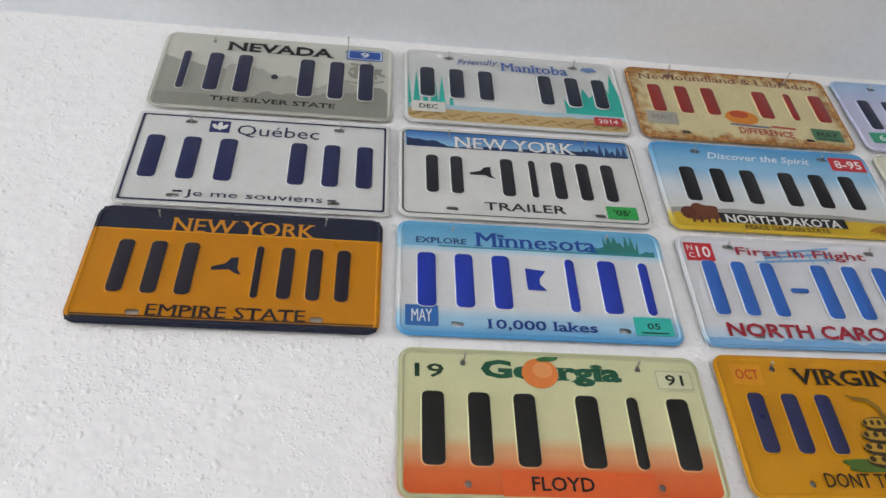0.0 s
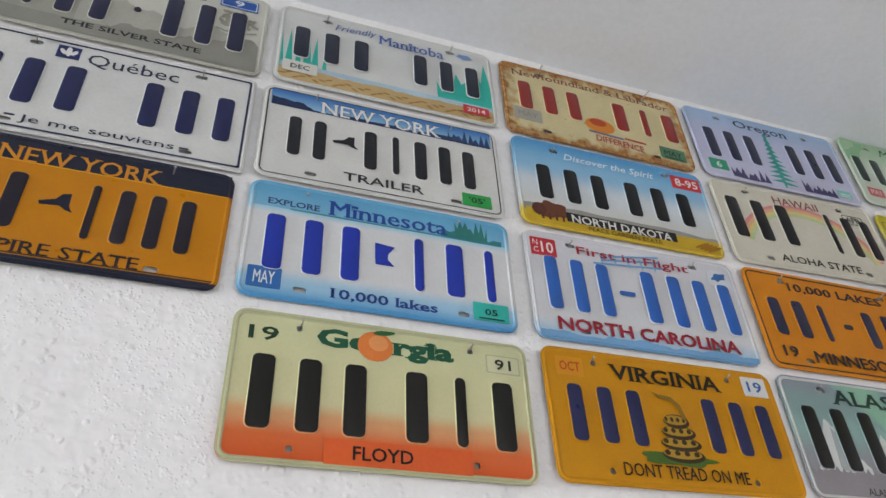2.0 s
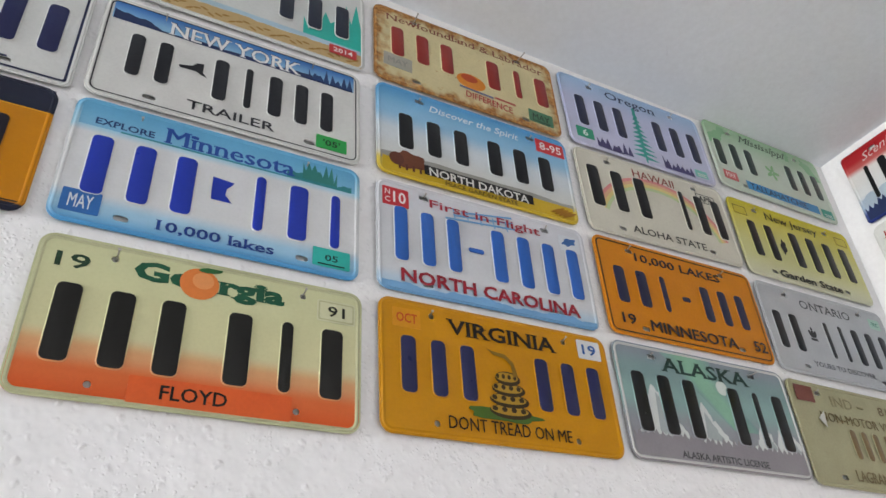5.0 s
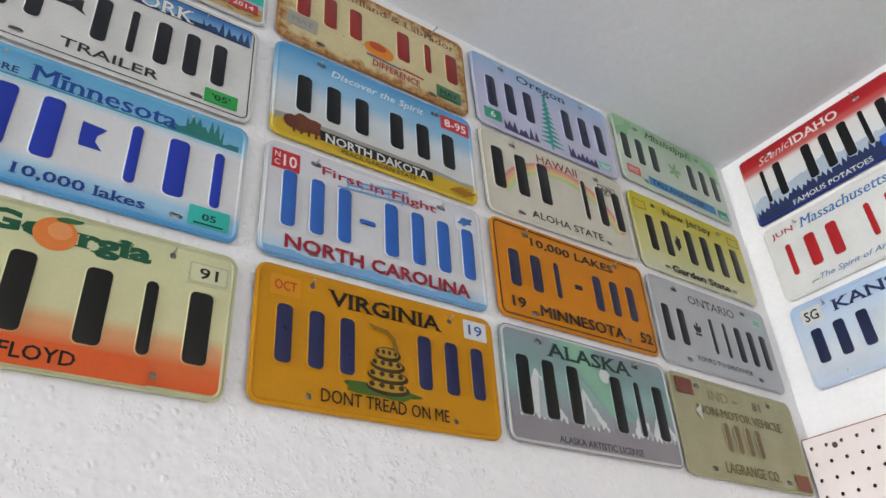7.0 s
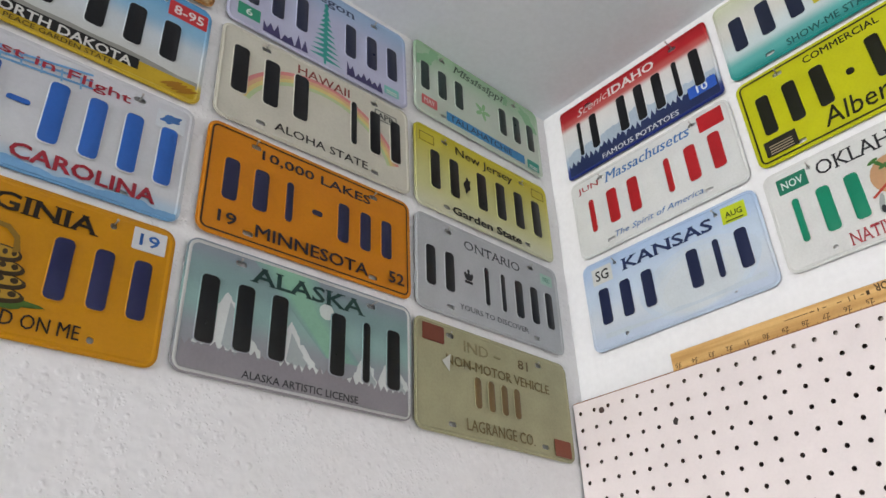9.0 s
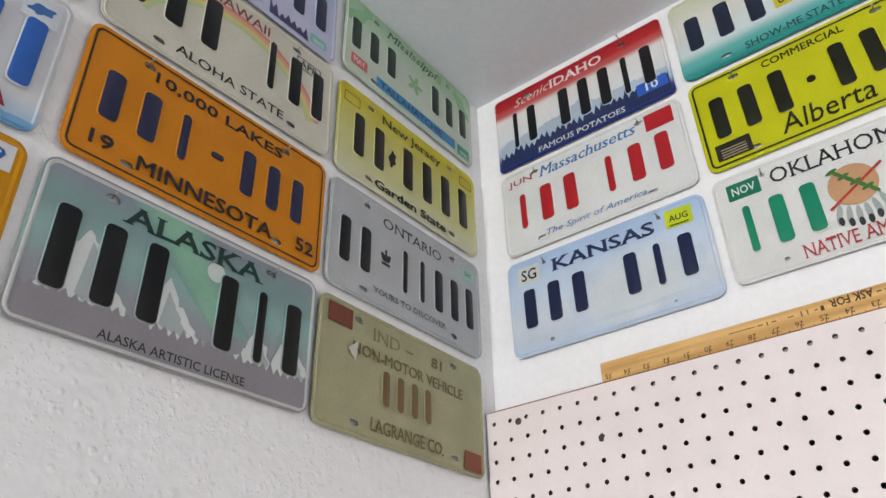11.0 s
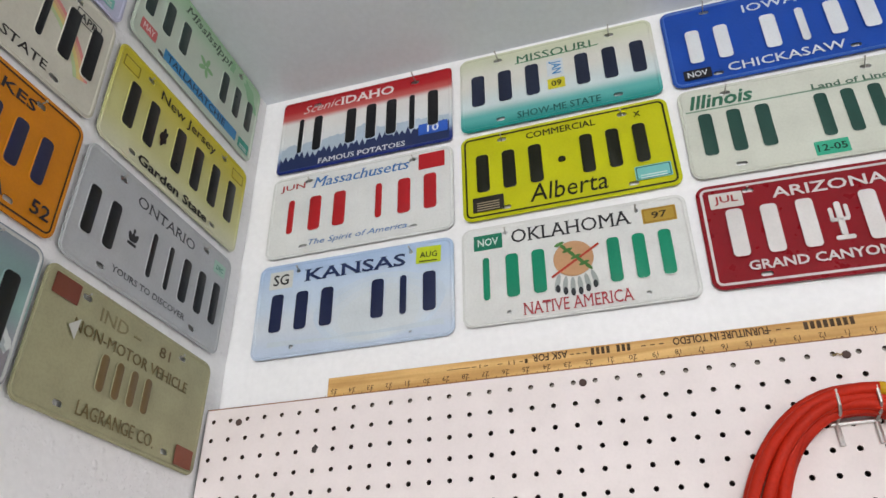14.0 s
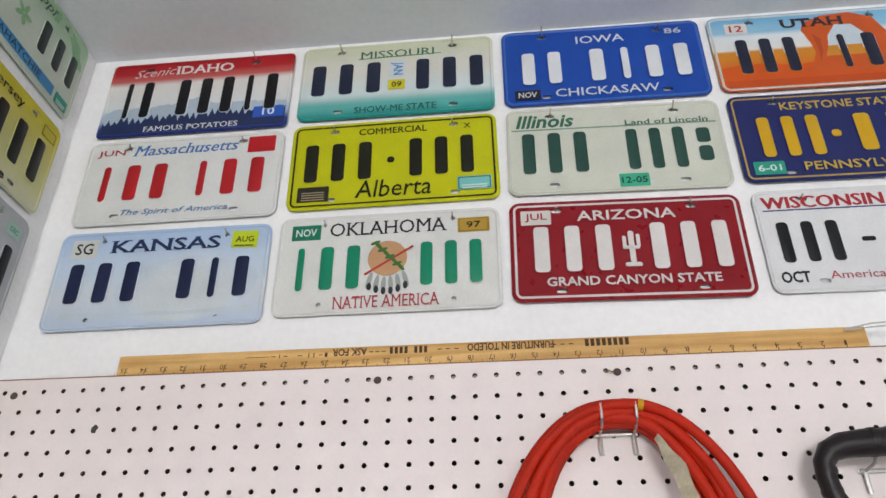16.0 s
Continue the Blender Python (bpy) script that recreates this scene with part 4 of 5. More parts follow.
p = Plate("short", 0.5056, 2.2555, 0.6, paint("#c4c60c", 0.34), "yellow-green commercial license plate with a black border, slightly bent", line=("#23240f", 0.2, 0.11), nails=(0.35, 0.35))
p.word("COMMERCIAL", -0.04, 2.25, 4.01, 0.45, "#23240f", 0.02, 0, 0, 0.0005)
p.word("X", 4.3, 2.2, 0.4, 0.36, "#23240f", 0.01)
p.bars(-5.50, -0.84, 3, "#1b1c0e", 0.15, 2.63)
p.dash(-0.13, 0.1, 0.42, 0.4, "#1b1c0e")
p.bars(0.58, 4.98, 3, "#1b1c0e", 0.15, 2.63)
p.word("Alberta", 0.03, -1.85, 4.28, 1.15, "#1f200f", 0.0, 0.15, 0, 0.0004)
p.sticker(-4.5, -2.0, 1.8, 1.0, "#2c2a22", "", "#a89a80", 0.5, 0.5, 0, "worn dark sticker", None, 4)
p.sticker(4.6, -1.9, 1.9, 0.9, "#7fc8c4", "", "#d8e6e0", 0.5, 0.5, 0, "pale teal sticker", "#3a6a60", 2)

p = Plate("short", 0.5028, 2.0893, 0.0, paint("#e1e2df"), "white license plate with green characters and a shield print", slot=(0.27, 0.27), nails=(0.35, 0.45))
p.sticker(-4.5, 2.0, 1.6, 0.95, "#1f7a5e", "NOV", "#dfeae4", 0.5, 0.72, 0, "green month sticker")
p.word("OKLAHOMA", -0.01, 2.09, 6.37, 0.85, "#26262a", 0.005, serif=True)
p.sticker(4.6, 1.95, 1.7, 0.9, "#b8963c", "97", "#2e2614", 0.45, 0.45, 0, "tan year sticker", "#a07c2c")
p.bars(-5.34, -1.09, "nww", "#178a68", -0.29, 2.56)
p.bars(1.45, 5.32, 3, "#178a68", -0.29, 2.56)
p.oval("printed_shield", 0.02, 0.15, 1.05, 1.05, "#c79a72", "tan shield print")
for k in range(6):
    x = -0.9 + 0.38 * k
    p.oval("printed_feather", x, -1.15 - 0.3 * math.sin(math.pi * k / 5), 0.13, 0.5, "#a4aba8", "", 12 * (k - 2.5) * 0.5)
    p.oval("feather_tip", x, -1.5 - 0.3 * math.sin(math.pi * k / 5), 0.12, 0.22, "#33363a")
p.rect("printed_pipe", 0.1, 0.0, 3.0, 0.13, "#b8402c", "red pipe print", 32)
p.rect("printed_branch", 0.1, 0.3, 2.2, 0.1, "#3f6a34", "green branch print", -48)
for k in range(8):
    p.oval("printed_leaf", -0.65 + 0.2 * k, 1.1 - 0.22 * k, 0.28, 0.1, "#4a7a3c", "", 20 + 110 * (k % 2))
p.word("NATIVE AMERICA", 0.01, -2.37, 5.53, 0.7, "#b04048", 0.0, serif=True)

# third column
p = Plate("short", 0.8240, 2.4188, -0.3, paint("#1d4cab", 0.3), "blue license plate with white embossed characters", rim=paint("#3f68b8"), nails=(0.8, 0.6))
p.word("IOWA", 0.01, 1.97, 2.91, 0.6, "#dfe3ea", 0.01, 0, 0, 0.0005)
p.word("86", 4.4, 2.2, 1.0, 0.45, "#c3cde0", 0.01, 0, 0, 0.0005)
p.bars(-5.22, -2.09, 2, "#dfe2e6", -0.19, 2.49)
p.bars(-1.16, 5.49, "wnww", "#dfe2e6", -0.19, 2.49)
p.word("CHICKASAW", 0.04, -2.21, 6.01, 0.6, "#dde1e8", 0.01, 0, 0, 0.0005)
p.sticker(-4.6, -2.25, 1.5, 0.7, "#23242c", "NOV", "#dadde2", 0.6, 0.72, 0, "black month sticker")

p = Plate("short", 0.8234, 2.2565, -0.7, paint("#d2d5c8"), "pale grey-green license plate with dark green characters", nails=(0.6, 0.7))
p.word("Illinois", -3.80, 2.06, 3.32, 0.95, "#2f6a52", 0.03, 0.25)
p.rect("printed_line", 0, 1.45, 11.4, 0.1, "#7f9c86")
p.word("Land of Lincoln", 3.00, 1.67, 4.58, 0.38, "#4a6a58", 0.02)
p.bars(-5.51, -1.18, 3, "#2b4f46", -0.24, 2.77)
p.bars(0.31, 4.14, 3, "#2b4f46", -0.24, 2.77)
p.bars(4.25, 5.45, 1, "#2b4f46", 0.5, 1.0, 0.001, 0.6)
p.bars(4.25, 5.45, 1, "#2b4f46", -0.75, 1.0, 0.001, 0.6)
p.sticker(0.8, -2.3, 1.6, 0.85, "#3fae8c", "12-05", "#16382c", 0.5, 0.85, 0, "green date sticker")

p = Plate("short", 0.8198, 2.0916, -1.1, paint("#8c141f", 0.28), "maroon license plate with white border and embossed characters", line=("#d8d4d2", 0.2, 0.13), nails=(0.25, 0.6))
p.sticker(-4.6, 2.0, 1.6, 0.9, "#d4d2cc", "JUL", "#a02a2c", 0.6, 0.72, 0, "white month sticker")
p.word("ARIZONA", 0.10, 2.00, 5.11, 0.62, "#ddd8d6", 0.012, 0, 0, 0.0006)
p.bars(-5.18, -0.38, 3, "#e0dcda", 0.01, 2.70)
p.dash(0.2, 0.0, 0.3, 1.9, "#e0dcda")
p.dash(-0.15, 0.25, 0.2, 0.8, "#e0dcda")
p.dash(0.55, 0.35, 0.2, 0.8, "#e0dcda")
p.dash(0.2, -0.05, 0.8, 0.2, "#e0dcda")
p.dash(0.2, -1.05, 0.85, 0.25, "#e0dcda")
p.bars(0.81, 5.48, 3, "#e0dcda", 0.01, 2.70)
p.word("GRAND CANYON STATE", 0.07, -1.91, 8.57, 0.52, "#ddd8d6", 0.02, 0, 0, 0.0006)

# fourth column, cut by the edge of the view
p = Plate("short", 1.1415, 2.418, -0.4, graded([(-3, "#c8541c"), (-1.4, "#d07020"), (0.0, "#d08a2c"), (0.25, "#dfe1df"), (1.2, "#dce3e7"), (1.7, "#8fc0dc"), (3, "#6fb0d8")]), "sky blue and orange desert arch license plate with navy characters", rim=paint("#d2d3d0"), nails=(0.3, 0.3))
p.shape("printed_dune", [(-5.75, -1.2), (-4.6, -1.0), (-3.2, -0.95), (-1.6, -1.25), (0.0, -1.0), (2.4, -1.1), (5.7, -0.9), (5.7, -2.6), (-5.75, -2.6)], "#d2581c", "red-orange dune print")
p.shape("printed_arch", [(-1.3, -2.0), (-0.5, -1.2), (-0.2, -0.3), (-0.35, 0.5), (-0.65, 1.5), (-0.4, 2.1), (0.7, 2.6), (2.4, 2.75), (3.6, 2.2), (4.3, 0.6), (4.6, -1.0), (5.2, -2.0)], "#cc5a26", "orange rock arch print")
p.shape("printed_arch", [(0.6, 0.1), (0.75, 0.9), (1.35, 1.8), (2.3, 1.75), (2.9, 0.9), (2.9, 0.1)], "#c9d8e2")
p.shape("printed_arch", [(0.6, 0.1), (2.9, 0.1), (3.0, -0.7), (0.3, -0.7)], "#cf8c30")
p.shape("rock_shade", [(-0.1, 1.2), (0.3, 0.7), (0.2, -0.4), (-0.1, -1.1), (0.0, -0.2)], "#b24a20")
p.rect("printed_sand", 0, -2.45, 11.2, 0.45, "#c64e1c", "", 0)
p.word("UTAH", 0.08, 2.11, 3.73, 0.75, "#3a2c34", 0.03, serif=True)
p.sticker(-4.35, 1.95, 1.3, 0.85, "#dcdad6", "12", "#b83430", 0.62, 0.6, 0, "white month sticker")
p.bars(-4.99, -0.93, 3, "#262a3e", -0.39, 2.69)
p.bars(0.6, 5.2, "nww", "#262a3e", -0.39, 2.6)

p = Plate("short", 1.1415, 2.256, -0.5, paint("#232c66", 0.3), "navy license plate with yellow border and characters", line=("#b89a48", 0.2, 0.1), nails=(0.35, 0.35))
p.word("KEYSTONE STATE", 0.0, 2.1, 6.4, 0.55, "#c8aa4c", 0.01, 0, 0, 0.0005)
p.bars(-5.02, -1.11, 3, "#cfa41c", -0.03, 2.71)
p.dash(-0.65, 0.0, 0.5, 0.48, "#cfa41c")
p.bars(0.0, 5.2, 3, "#cfa41c", 0.0, 2.5)
p.sticker(-4.6, -2.1, 1.6, 0.85, "#2f9a84", "6-01", "#d8e8e0", 0.5, 0.75, 0, "teal date sticker")
p.word("PENNSYLVANIA", 0.6, -2.1, 6.8, 0.55, "#c8aa4c", 0.01, 0, 0, 0.0005)

p = Plate("short", 1.1415, 2.09, -0.2, paint("#e0e1e3"), "white license plate with red lettering and black characters", nails=(0.3, 0.3))
p.word("WISCONSIN", -2.54, 2.22, 6.11, 0.72, "#a82c34", 0.07)
p.rect("printed_line", 0, 1.75, 11.2, 0.08, "#2f3f7a")
p.bars(-5.47, -1.87, 3, "#1d1e22", -0.16, 2.33)
p.dash(-0.85, -0.15, 0.67, 0.26, "#1d1e22")
p.bars(0.1, 5.2, 3, "#1d1e22", 0.1, 2.5)
p.word("OCT", -4.82, -2.13, 1.39, 0.65, "#1d1e22", 0.035)
p.word("America's Dairyland", -0.1, -2.15, 6.2, 0.6, "#a83c44", 0.0)

# ---- pegboard ----
PEG_Y0, PEG_Z0, BOARD = -0.058, 1.915, -0.022
HARDBOARD = paint("#efe5e3", 0.45, 0.05)
EDGE = wood("raw_hardboard", "#9a6a48", "#7a4c30", (30, 30, 300))


def pegboard():
    """A hardboard sheet with real holes an inch apart; only the drilled upper part is cut, cell by cell."""
    top, bottom, left, right = 1.9314, 0.75, 0.005, -2.2
    thick, r = 0.006, 0.0031
    verts, faces, bore = [], [], []

    def v(y, z, d):
        verts.append((BOARD + d, y, z))
        return len(verts) - 1

    def quad(y0, y1, z0, z1):
        faces.append((v(y0, z0, 0), v(y0, z1, 0), v(y1, z1, 0), v(y1, z0, 0)))
    c0, c1, rows = -2, 50, 13
    ya, yb = PEG_Y0 - (c0 - 0.5) * IN, PEG_Y0 - (c1 + 0.5) * IN
    ya = left if ya > left else ya
    za, zb = PEG_Z0 + 0.5 * IN, PEG_Z0 - (rows - 0.5) * IN
    for c in range(c0, c1 + 1):
        for k in range(rows):
            cy, cz = PEG_Y0 - c * IN, PEG_Z0 - k * IN
            yl, yr, zt, zl = min(cy + IN / 2, left), cy - IN / 2, cz + IN / 2, cz - IN / 2
            sq = [(yr, cz), (yr, zt), (cy, zt), (yl, zt), (yl, cz), (yl, zl), (cy, zl), (yr, zl)]
            ci = [(cy - r * math.cos(radians(45 * j)), cz + r * math.sin(radians(45 * j))) for j in range(8)]
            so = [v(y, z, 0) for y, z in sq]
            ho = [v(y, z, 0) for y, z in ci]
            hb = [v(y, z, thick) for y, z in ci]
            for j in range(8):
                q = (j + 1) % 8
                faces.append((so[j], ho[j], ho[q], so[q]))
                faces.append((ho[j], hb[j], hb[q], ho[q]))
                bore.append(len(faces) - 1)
    fall = 0.0003 * (left - right)
    faces.append((v(left, za, 0), v(left, top, 0), v(right, top - fall, 0), v(right, za, 0)))
    quad(left, right, bottom, zb)
    quad(yb, right, zb, za)
    me = bpy.data.meshes.new("pegboard")
    me.from_pydata(verts, [], faces)
    me.materials.append(HARDBOARD)
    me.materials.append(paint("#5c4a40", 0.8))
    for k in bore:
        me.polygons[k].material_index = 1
    bm = bmesh.new()
    bm.from_mesh(me)
    bmesh.ops.recalc_face_normals(bm, faces=bm.faces[:])
    bm.to_mesh(me)
    bm.free()
    ob = tagged(new("pegboard", me), "off-white perforated hardboard panel with rows of dark holes", "pegboard")
    bm = box_bm((BOARD + 0.0003, right, top + 0.0002), (BOARD + thick, left, top + 0.0016))
    for q in bm.verts:
        q.co.z -= 0.0003 * (left - q.co.y)
    part("top_edge", bm, EDGE, ob, "raw brown top edge")
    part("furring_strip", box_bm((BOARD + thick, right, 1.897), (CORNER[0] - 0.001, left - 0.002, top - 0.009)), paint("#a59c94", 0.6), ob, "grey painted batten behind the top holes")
    # Shade inside the holes is painted: a dark sheet over the white wall.
    part("hole_shade_sheet", box_bm((CORNER[0] - 0.003, right, bottom), (CORNER[0] - 0.001, left - 0.002, 1.896)), paint("#45403e", 0.7), ob, "dark sheet that stands in for the shade behind the holes")
    return ob


pegboard()


def screw(y, z):
    rings = []
    for rr, d in ((0.0044, 0.0), (0.0047, 0.0011), (0.0032, 0.0022), (0.0012, 0.0026)):
        rings.append([(BOARD - d, y - rr * math.cos(2 * math.pi * k / 12), z + rr * math.sin(2 * math.pi * k / 12)) for k in range(12)])
    tagged(part("screw", loft(rings), paint("#5a4844", 0.6), None, "", True), "brown rusty screw head in the pegboard", "screw", "pegboard screws")


for y, z in ((-0.046, 1.911), (-0.501, 1.9135), (-0.782, 1.9125)):
    screw(y, z)


tagged(part("string", tube([(BOARD - 0.002, -0.7685, 1.9135), (BOARD - 0.004, -0.7705, 1.9118), (BOARD - 0.004, -0.7728, 1.9142), (BOARD - 0.004, -0.775, 1.912), (BOARD - 0.003, -0.778, 1.9128)], 0.0008, 6), paint("#9a8458", 0.8), None, "", True), "short tan string tied round a screw", "string")


def torn_hole(y, z):
    rnd = random.Random(4)
    pts = [(BOARD - 0.0003, y + (0.0045 + rnd.uniform(-0.002, 0.003)) * math.cos(a * 0.571), z + (0.0045 + rnd.uniform(-0.002, 0.002)) * math.sin(a * 0.571)) for a in range(11)]
    bm = bmesh.new()
    bm.faces.new([bm.verts.new(q) for q in pts])
    tagged(part("chipped_spot", bm, paint("#4c4442", 0.7)), "dark chipped spot beside a pegboard hole", "chip")


torn_hole(-0.1605, 1.866)

# ---- yardstick ----


def yardstick():
    """A printed wooden rule, hung upside down on the pegboard's top."""
    x_face, y0, y1, z0, z1 = -0.0205, -0.171, -1.0705, 1.9317, 1.9584
    bm = bmesh.new()
    bmesh.ops.create_cube(bm, size=1)
    for q in bm.verts:
        q.co = ((q.co.x) * 0.0045, q.co.y * (y0 - y1), q.co.z * (z1 - z0))
    bmesh.ops.bevel(bm, geom=bm.edges[:], offset=0.0008, segments=1, affect="EDGES")
    ob = tagged(part("yardstick", bm, wood("rule_wood", "#dcb374", "#b98a4c", (40, 5, 120))), "varnished wooden yardstick hung upside down above the pegboard", "yardstick")
    ob.matrix_world = Matrix.Translation((x_face + 0.00225, (y0 + y1) / 2, (z0 + z1) / 2)) @ pose(0, 0, 0, 0.05, 0, 0)
    ink = paint("#4a3620", 0.6)
    half = (y0 - y1) / 2

    def print_word(text, y, z, w, h, bold=0.0):
        co, faces = letters(text, bold, 0)
        # turned half round: the words run from right to left, upside down
        pts = [(-0.00232 - 0.00012 * c, y + (a - 0.5) * w, z - (b - 0.5) * h) for a, b, c in co]
        me = bpy.data.meshes.new("printing")
        me.from_pydata(pts, [], [f[::-1] for f in faces])
        me.materials.append(ink)
        link("printing", me, ob)

    def bar(y, z, w, h, name="printing"):
        part(name, box_bm((-0.0024, y - w / 2, z - h / 2), (-0.0022, y + w / 2, z + h / 2)), ink, ob)
    inch = lambda k: -half + 0.0254 * (k - 0.02) + 0.0005
    for k in range(1, 36):
        print_word(str(k), inch(k) + 0.001, -0.0062, sum(0.0019 if c == "1" else 0.0042 for c in str(k)) + 0.0006, 0.006)
        bar(inch(k), -0.0108, 0.0009, 0.005, "mark")
        for q, s in ((0.25, 0.0022), (0.5, 0.0034), (0.75, 0.0022)):
            bar(inch(k + q), -0.0138 + s / 2, 0.0006, s, "mark")
    print_word("ASK FOR", inch(23.85), 0.0068, 0.043, 0.0098, 0.025)
    print_word("FURNITURE IN TOLEDO", inch(16.15), 0.0068, 0.1035, 0.0098, 0.025)
    for k in range(8):
        bar(inch(11.65) - 0.0235 + 0.0067 * k, 0.0068, 0.0044, 0.0092)
    for k in (0, 1, 2, 4, 5, 6, 7):
        bar(inch(21.0) - 0.021 + 0.006 * k, 0.0068, 0.0037, 0.0088)
    for k in (18.7, 19.1, 19.5, 22.2, 22.5, 22.8, 13.3, 13.7, 14.1):
        bar(inch(k), 0.006, 0.005, 0.0012)
    for k, w, h in ((25.0, 0.0035, 0.0055), (25.25, 0.004, 0.001), (25.6, 0.0012, 0.006), (25.85, 0.0012, 0.006), (26.3, 0.006, 0.001), (27.0, 0.005, 0.001), (27.3, 0.0012, 0.0045), (27.6, 0.006, 0.001), (28.4, 0.03, 0.0008)):
        bar(inch(k), 0.0045, w, h, "pen_mark")
    part("stain", box_bm((-0.0024, inch(9.6) - 0.016, -0.0146), (-0.0022, inch(9.6) + 0.016, -0.0132)), paint("#3a2a1c", 0.7), ob, "dark worn streak")
    part("stain", box_bm((-0.0024, inch(11.3) - 0.0012, -0.0138), (-0.0022, inch(11.3) + 0.0012, -0.0105)), paint("#5a3418", 0.7), ob)


yardstick()

# ---- wire at the rule's end ----
for dz in (0.0, 0.0045):
    pts = [(-0.026, -1.045, 1.9515 + dz * 0.3), (-0.028, -1.075, 1.9535 + dz), (-0.028, -1.12, 1.956 + dz), (-0.024, -1.2, 1.958 + dz), (0.006, -1.26, 1.96 + dz)]
    tagged(part("wire", tube(pts, 0.0008, 6), STEEL, None, "", True), "thin grey wire running past the yardstick", "wire", "wires by the yardstick")

# ---- extension cord ----
CORD = paint("#c92604", 0.62, 0.25)


def extension_cord():
    """Coils of orange cord that hang over a hook, pulled narrow at the top."""
    hub = tagged(new("extension_cord"), "coiled orange-red extension cord hung on a pegboard hook", "cord")
    rnd = random.Random(11)
    tape_at = None
    for k in range(9):
        a = 0.103 + 0.0042 * k + rnd.uniform(-0.004, 0.004)
        top = 1.854 + 0.0022 * k + rnd.uniform(-0.003, 0.003)
        drop = 0.205 + rnd.uniform(-0.012, 0.02)
        depth = BOARD - 0.009 - (k * 0.37 % 1) * 0.021
        cy = -0.773 + rnd.uniform(-0.006, 0.006)
        ph = rnd.uniform(0, 6.28)
        pts = []
        for j in range(72):
            t = 2 * math.pi * j / 72
            wide = a * (1 + 0.05 * math.sin(2 * t + ph)) * (1.0 if math.cos(t) > 0 else 1.06) * (0.94 if math.sin(t) > 0 else 1.0)
            x = depth + 0.006 * math.sin(t * 2 + ph) + 0.003 * math.sin(5 * t + ph)
            q = math.sin(t)
            q = math.copysign(abs(q) ** 0.9, q) if math.cos(t) > 0 else q
            pts.append((min(x, BOARD - 0.006), cy - wide * q, top - 0.005 - drop * (1 - math.cos(t)) + 0.003 * math.sin(3 * t + ph)))
        tape_at = [Vector(pts[1]).lerp(Vector(pts[2]), f) for f in (0.1, 0.35, 0.6)]
        part("cord_loop", tube(pts, 0.0061, 12, True), CORD, hub, "", True)
    part("tape", tube([tuple(q) for q in tape_at], 0.0066, 12), paint("#c89a10", 0.5), hub, "yellow tape band", True)
    # cord end with its folded paper tag
    bm = bmesh.new()
    grid = [[bm.verts.new((-0.068 - 0.004 * math.sin(s * 1.3 + 1.5 * r) - 0.003 * r, -0.8035 - 0.0022 * s - 0.016 * r * math.sin(0.25 + min(s, 9) / 9 * 2.0), 1.8205 - 0.0062 * s + 0.004 * r)) for r in (0, 0.5, 1)] for s in range(13)]
    for s in range(12):
        for r in range(2):
            bm.faces.new((grid[s][r], grid[s][r + 1], grid[s + 1][r + 1], grid[s + 1][r]))
    bmesh.ops.solidify(bm, geom=bm.faces[:], thickness=0.0012)
    part("paper_tag", bm, paint("#f0e9cf", 0.7, 0.2), hub, "crumpled cream paper tag", True)
    return hub


extension_cord()


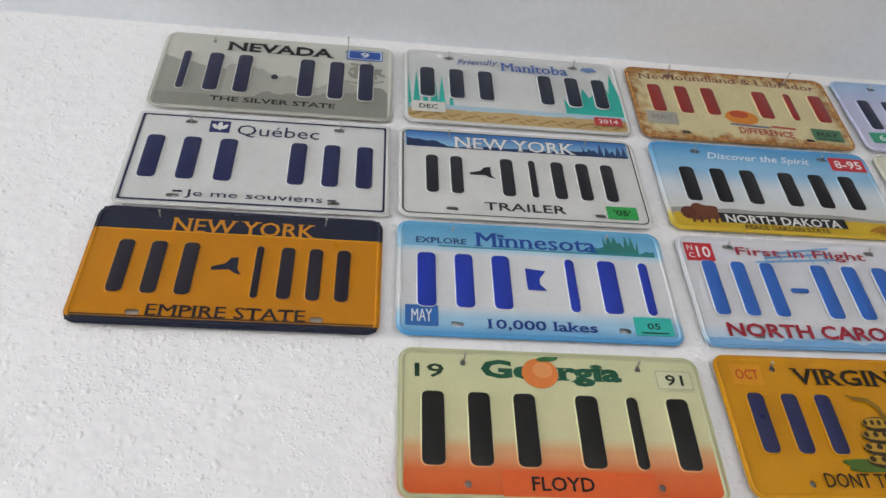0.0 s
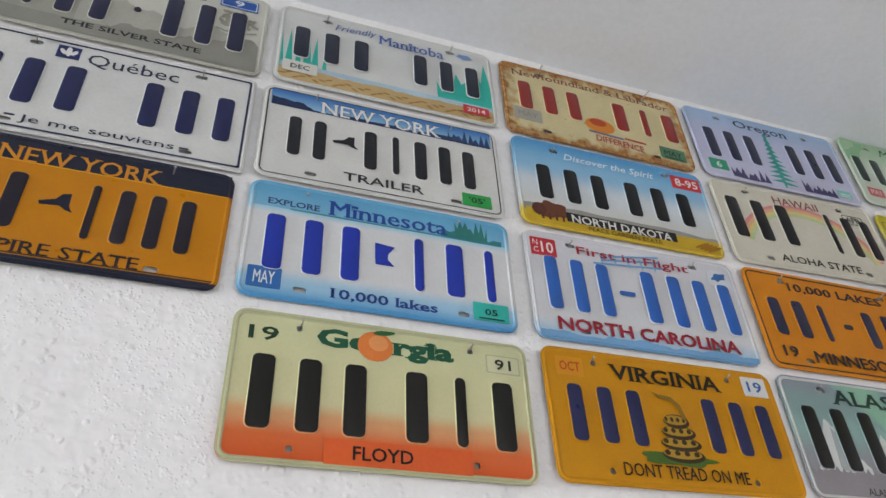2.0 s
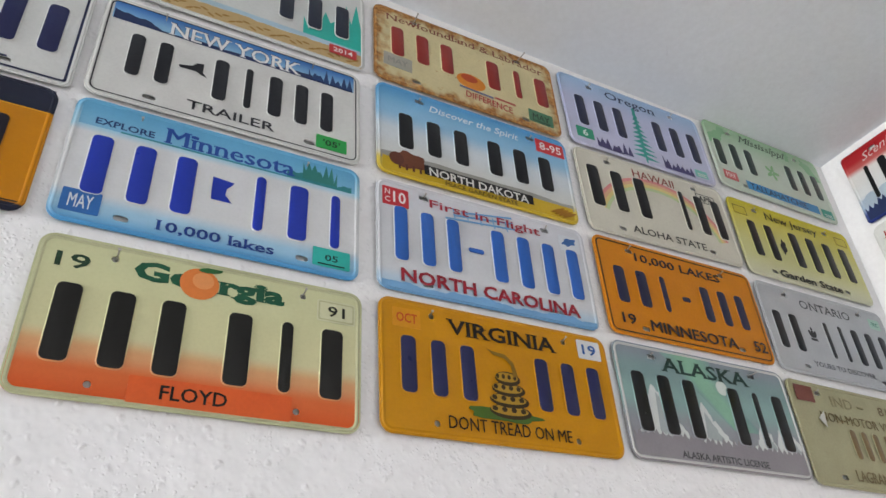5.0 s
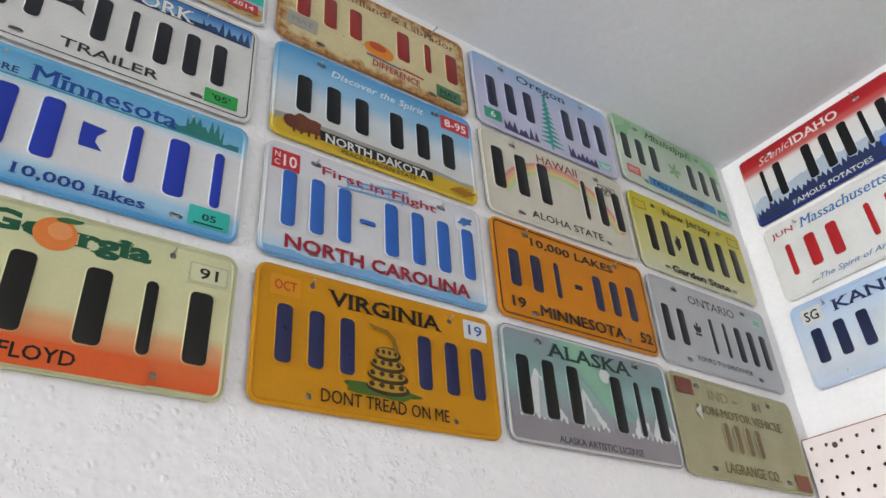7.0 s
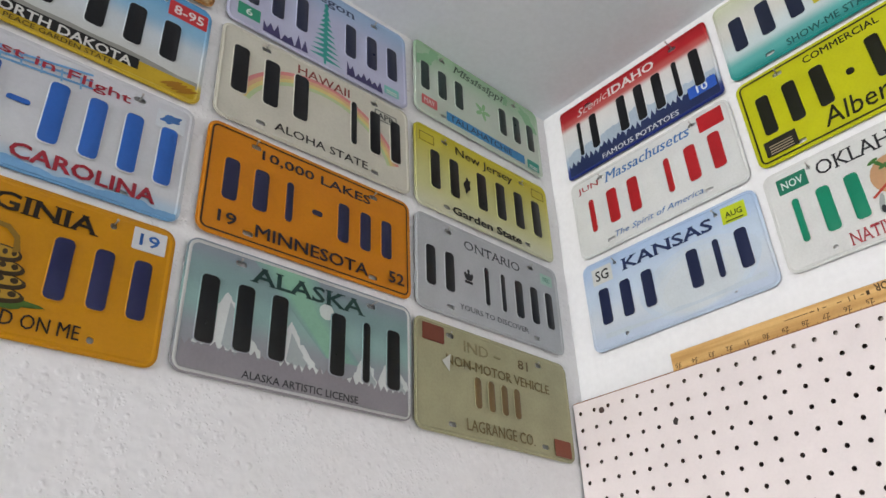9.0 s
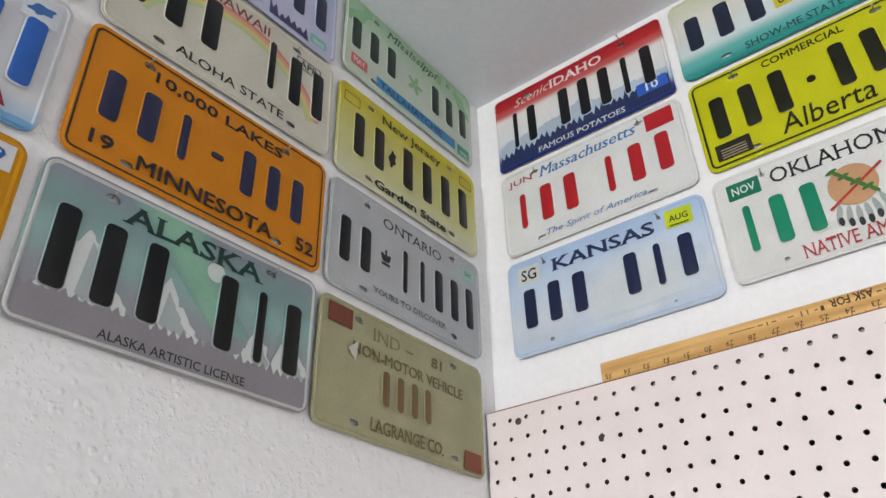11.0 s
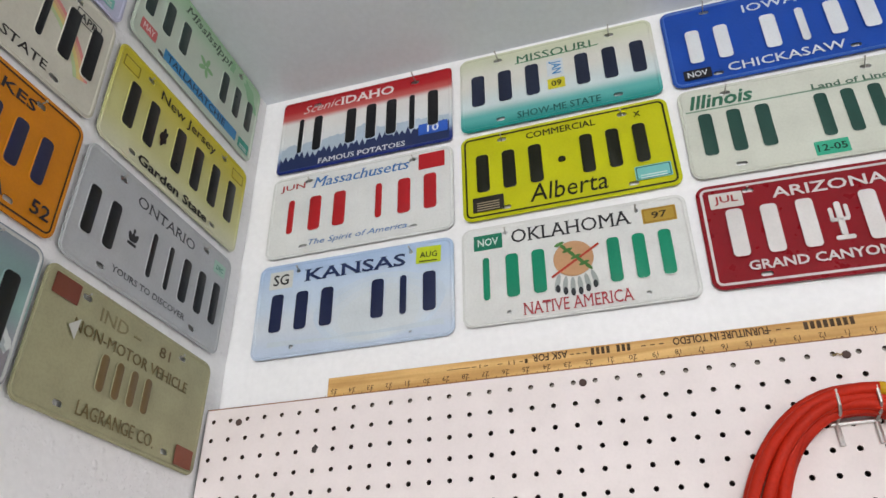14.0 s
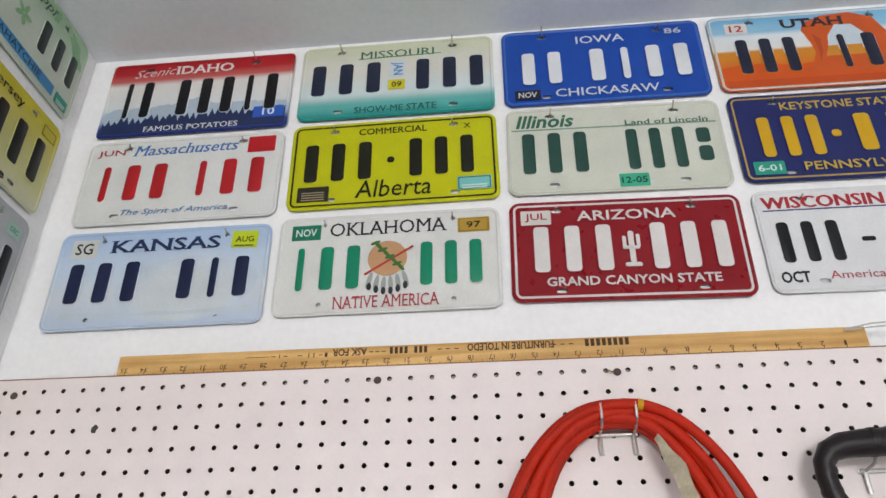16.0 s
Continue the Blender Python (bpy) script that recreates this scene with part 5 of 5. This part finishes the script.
def peg_hook(y, z, reach=0.05, label="zinc-plated double pegboard hook"):
    ob = tagged(new("peg_hook"), label, "hook", "pegboard hooks")
    w = 0.0185
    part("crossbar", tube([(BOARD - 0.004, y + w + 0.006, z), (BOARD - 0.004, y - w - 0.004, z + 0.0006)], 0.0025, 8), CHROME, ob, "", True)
    for s in (-1, 1):
        yy = y + s * w
        part("prong", tube([(BOARD - 0.004, yy, z), (BOARD - 0.02, yy, z + 0.001), (BOARD - reach, yy, z + 0.002), (BOARD - reach - 0.007, yy, z + 0.008), (BOARD - reach - 0.008, yy, z + 0.024)], 0.0017, 8), STEEL, ob, "", True)
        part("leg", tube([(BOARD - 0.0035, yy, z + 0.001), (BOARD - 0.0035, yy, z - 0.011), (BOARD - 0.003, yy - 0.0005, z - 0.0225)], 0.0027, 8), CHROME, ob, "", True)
    return ob


peg_hook(-0.772, 1.8385, 0.034)

# ---- black grip on its hook ----


def tool_handle():
    ob = tagged(new("tool_handle"), "black rubber D-shaped tool handle hung on a pegboard hook", "tool")
    x = BOARD - 0.04
    loop = [(-1.16, 1.814), (-1.12, 1.814), (-1.07, 1.813), (-1.012, 1.812), (-0.99, 1.81), (-0.976, 1.804), (-0.969, 1.793), (-0.968, 1.778), (-0.971, 1.76), (-0.98, 1.742), (-0.996, 1.725), (-1.02, 1.71)]
    rad = [0.0145, 0.0145, 0.0145, 0.0142, 0.0132, 0.0118, 0.0105, 0.0102, 0.0102, 0.0102, 0.0102, 0.0102]
    black = paint("#2a2427", 0.38, 0.3)
    part("grip", tube([(x, y, z) for y, z in loop], rad, 16), black, ob, "", True)
    part("frame", tube([(x, -1.02, 1.71), (x, -1.06, 1.70), (x, -1.12, 1.70), (x, -1.17, 1.72), (x, -1.18, 1.77), (x, -1.16, 1.814)], 0.0102, 12), black, ob, "", True)
    for k in range(9):
        y = -1.018 - 0.0155 * k
        lean = 0.003 * (k % 2)
        part("tape_wrap", tube([(x, y, 1.8125), (x, y - 0.003, 1.8125 + lean * 0.1), (x, y - 0.007 - lean, 1.8127)], [0.0147, 0.0153, 0.0147], 16), black, ob, "", True)
    for k, (y, z, dy, dz) in enumerate(((-0.9695, 1.788, 0.0, -1.0), (-0.9695, 1.768, -0.15, -1.0), (-0.975, 1.751, -0.4, -0.9), (-0.987, 1.734, -0.65, -0.75))):
        part("tape_wrap", tube([(x, y, z), (x, y + dy * 0.003, z + dz * 0.003), (x, y + dy * 0.007, z + dz * 0.007)], [0.0103, 0.0109, 0.0103], 14), black, ob, "", True)
    return ob


tool_handle()
peg_hook(-1.041, 1.792, 0.03)
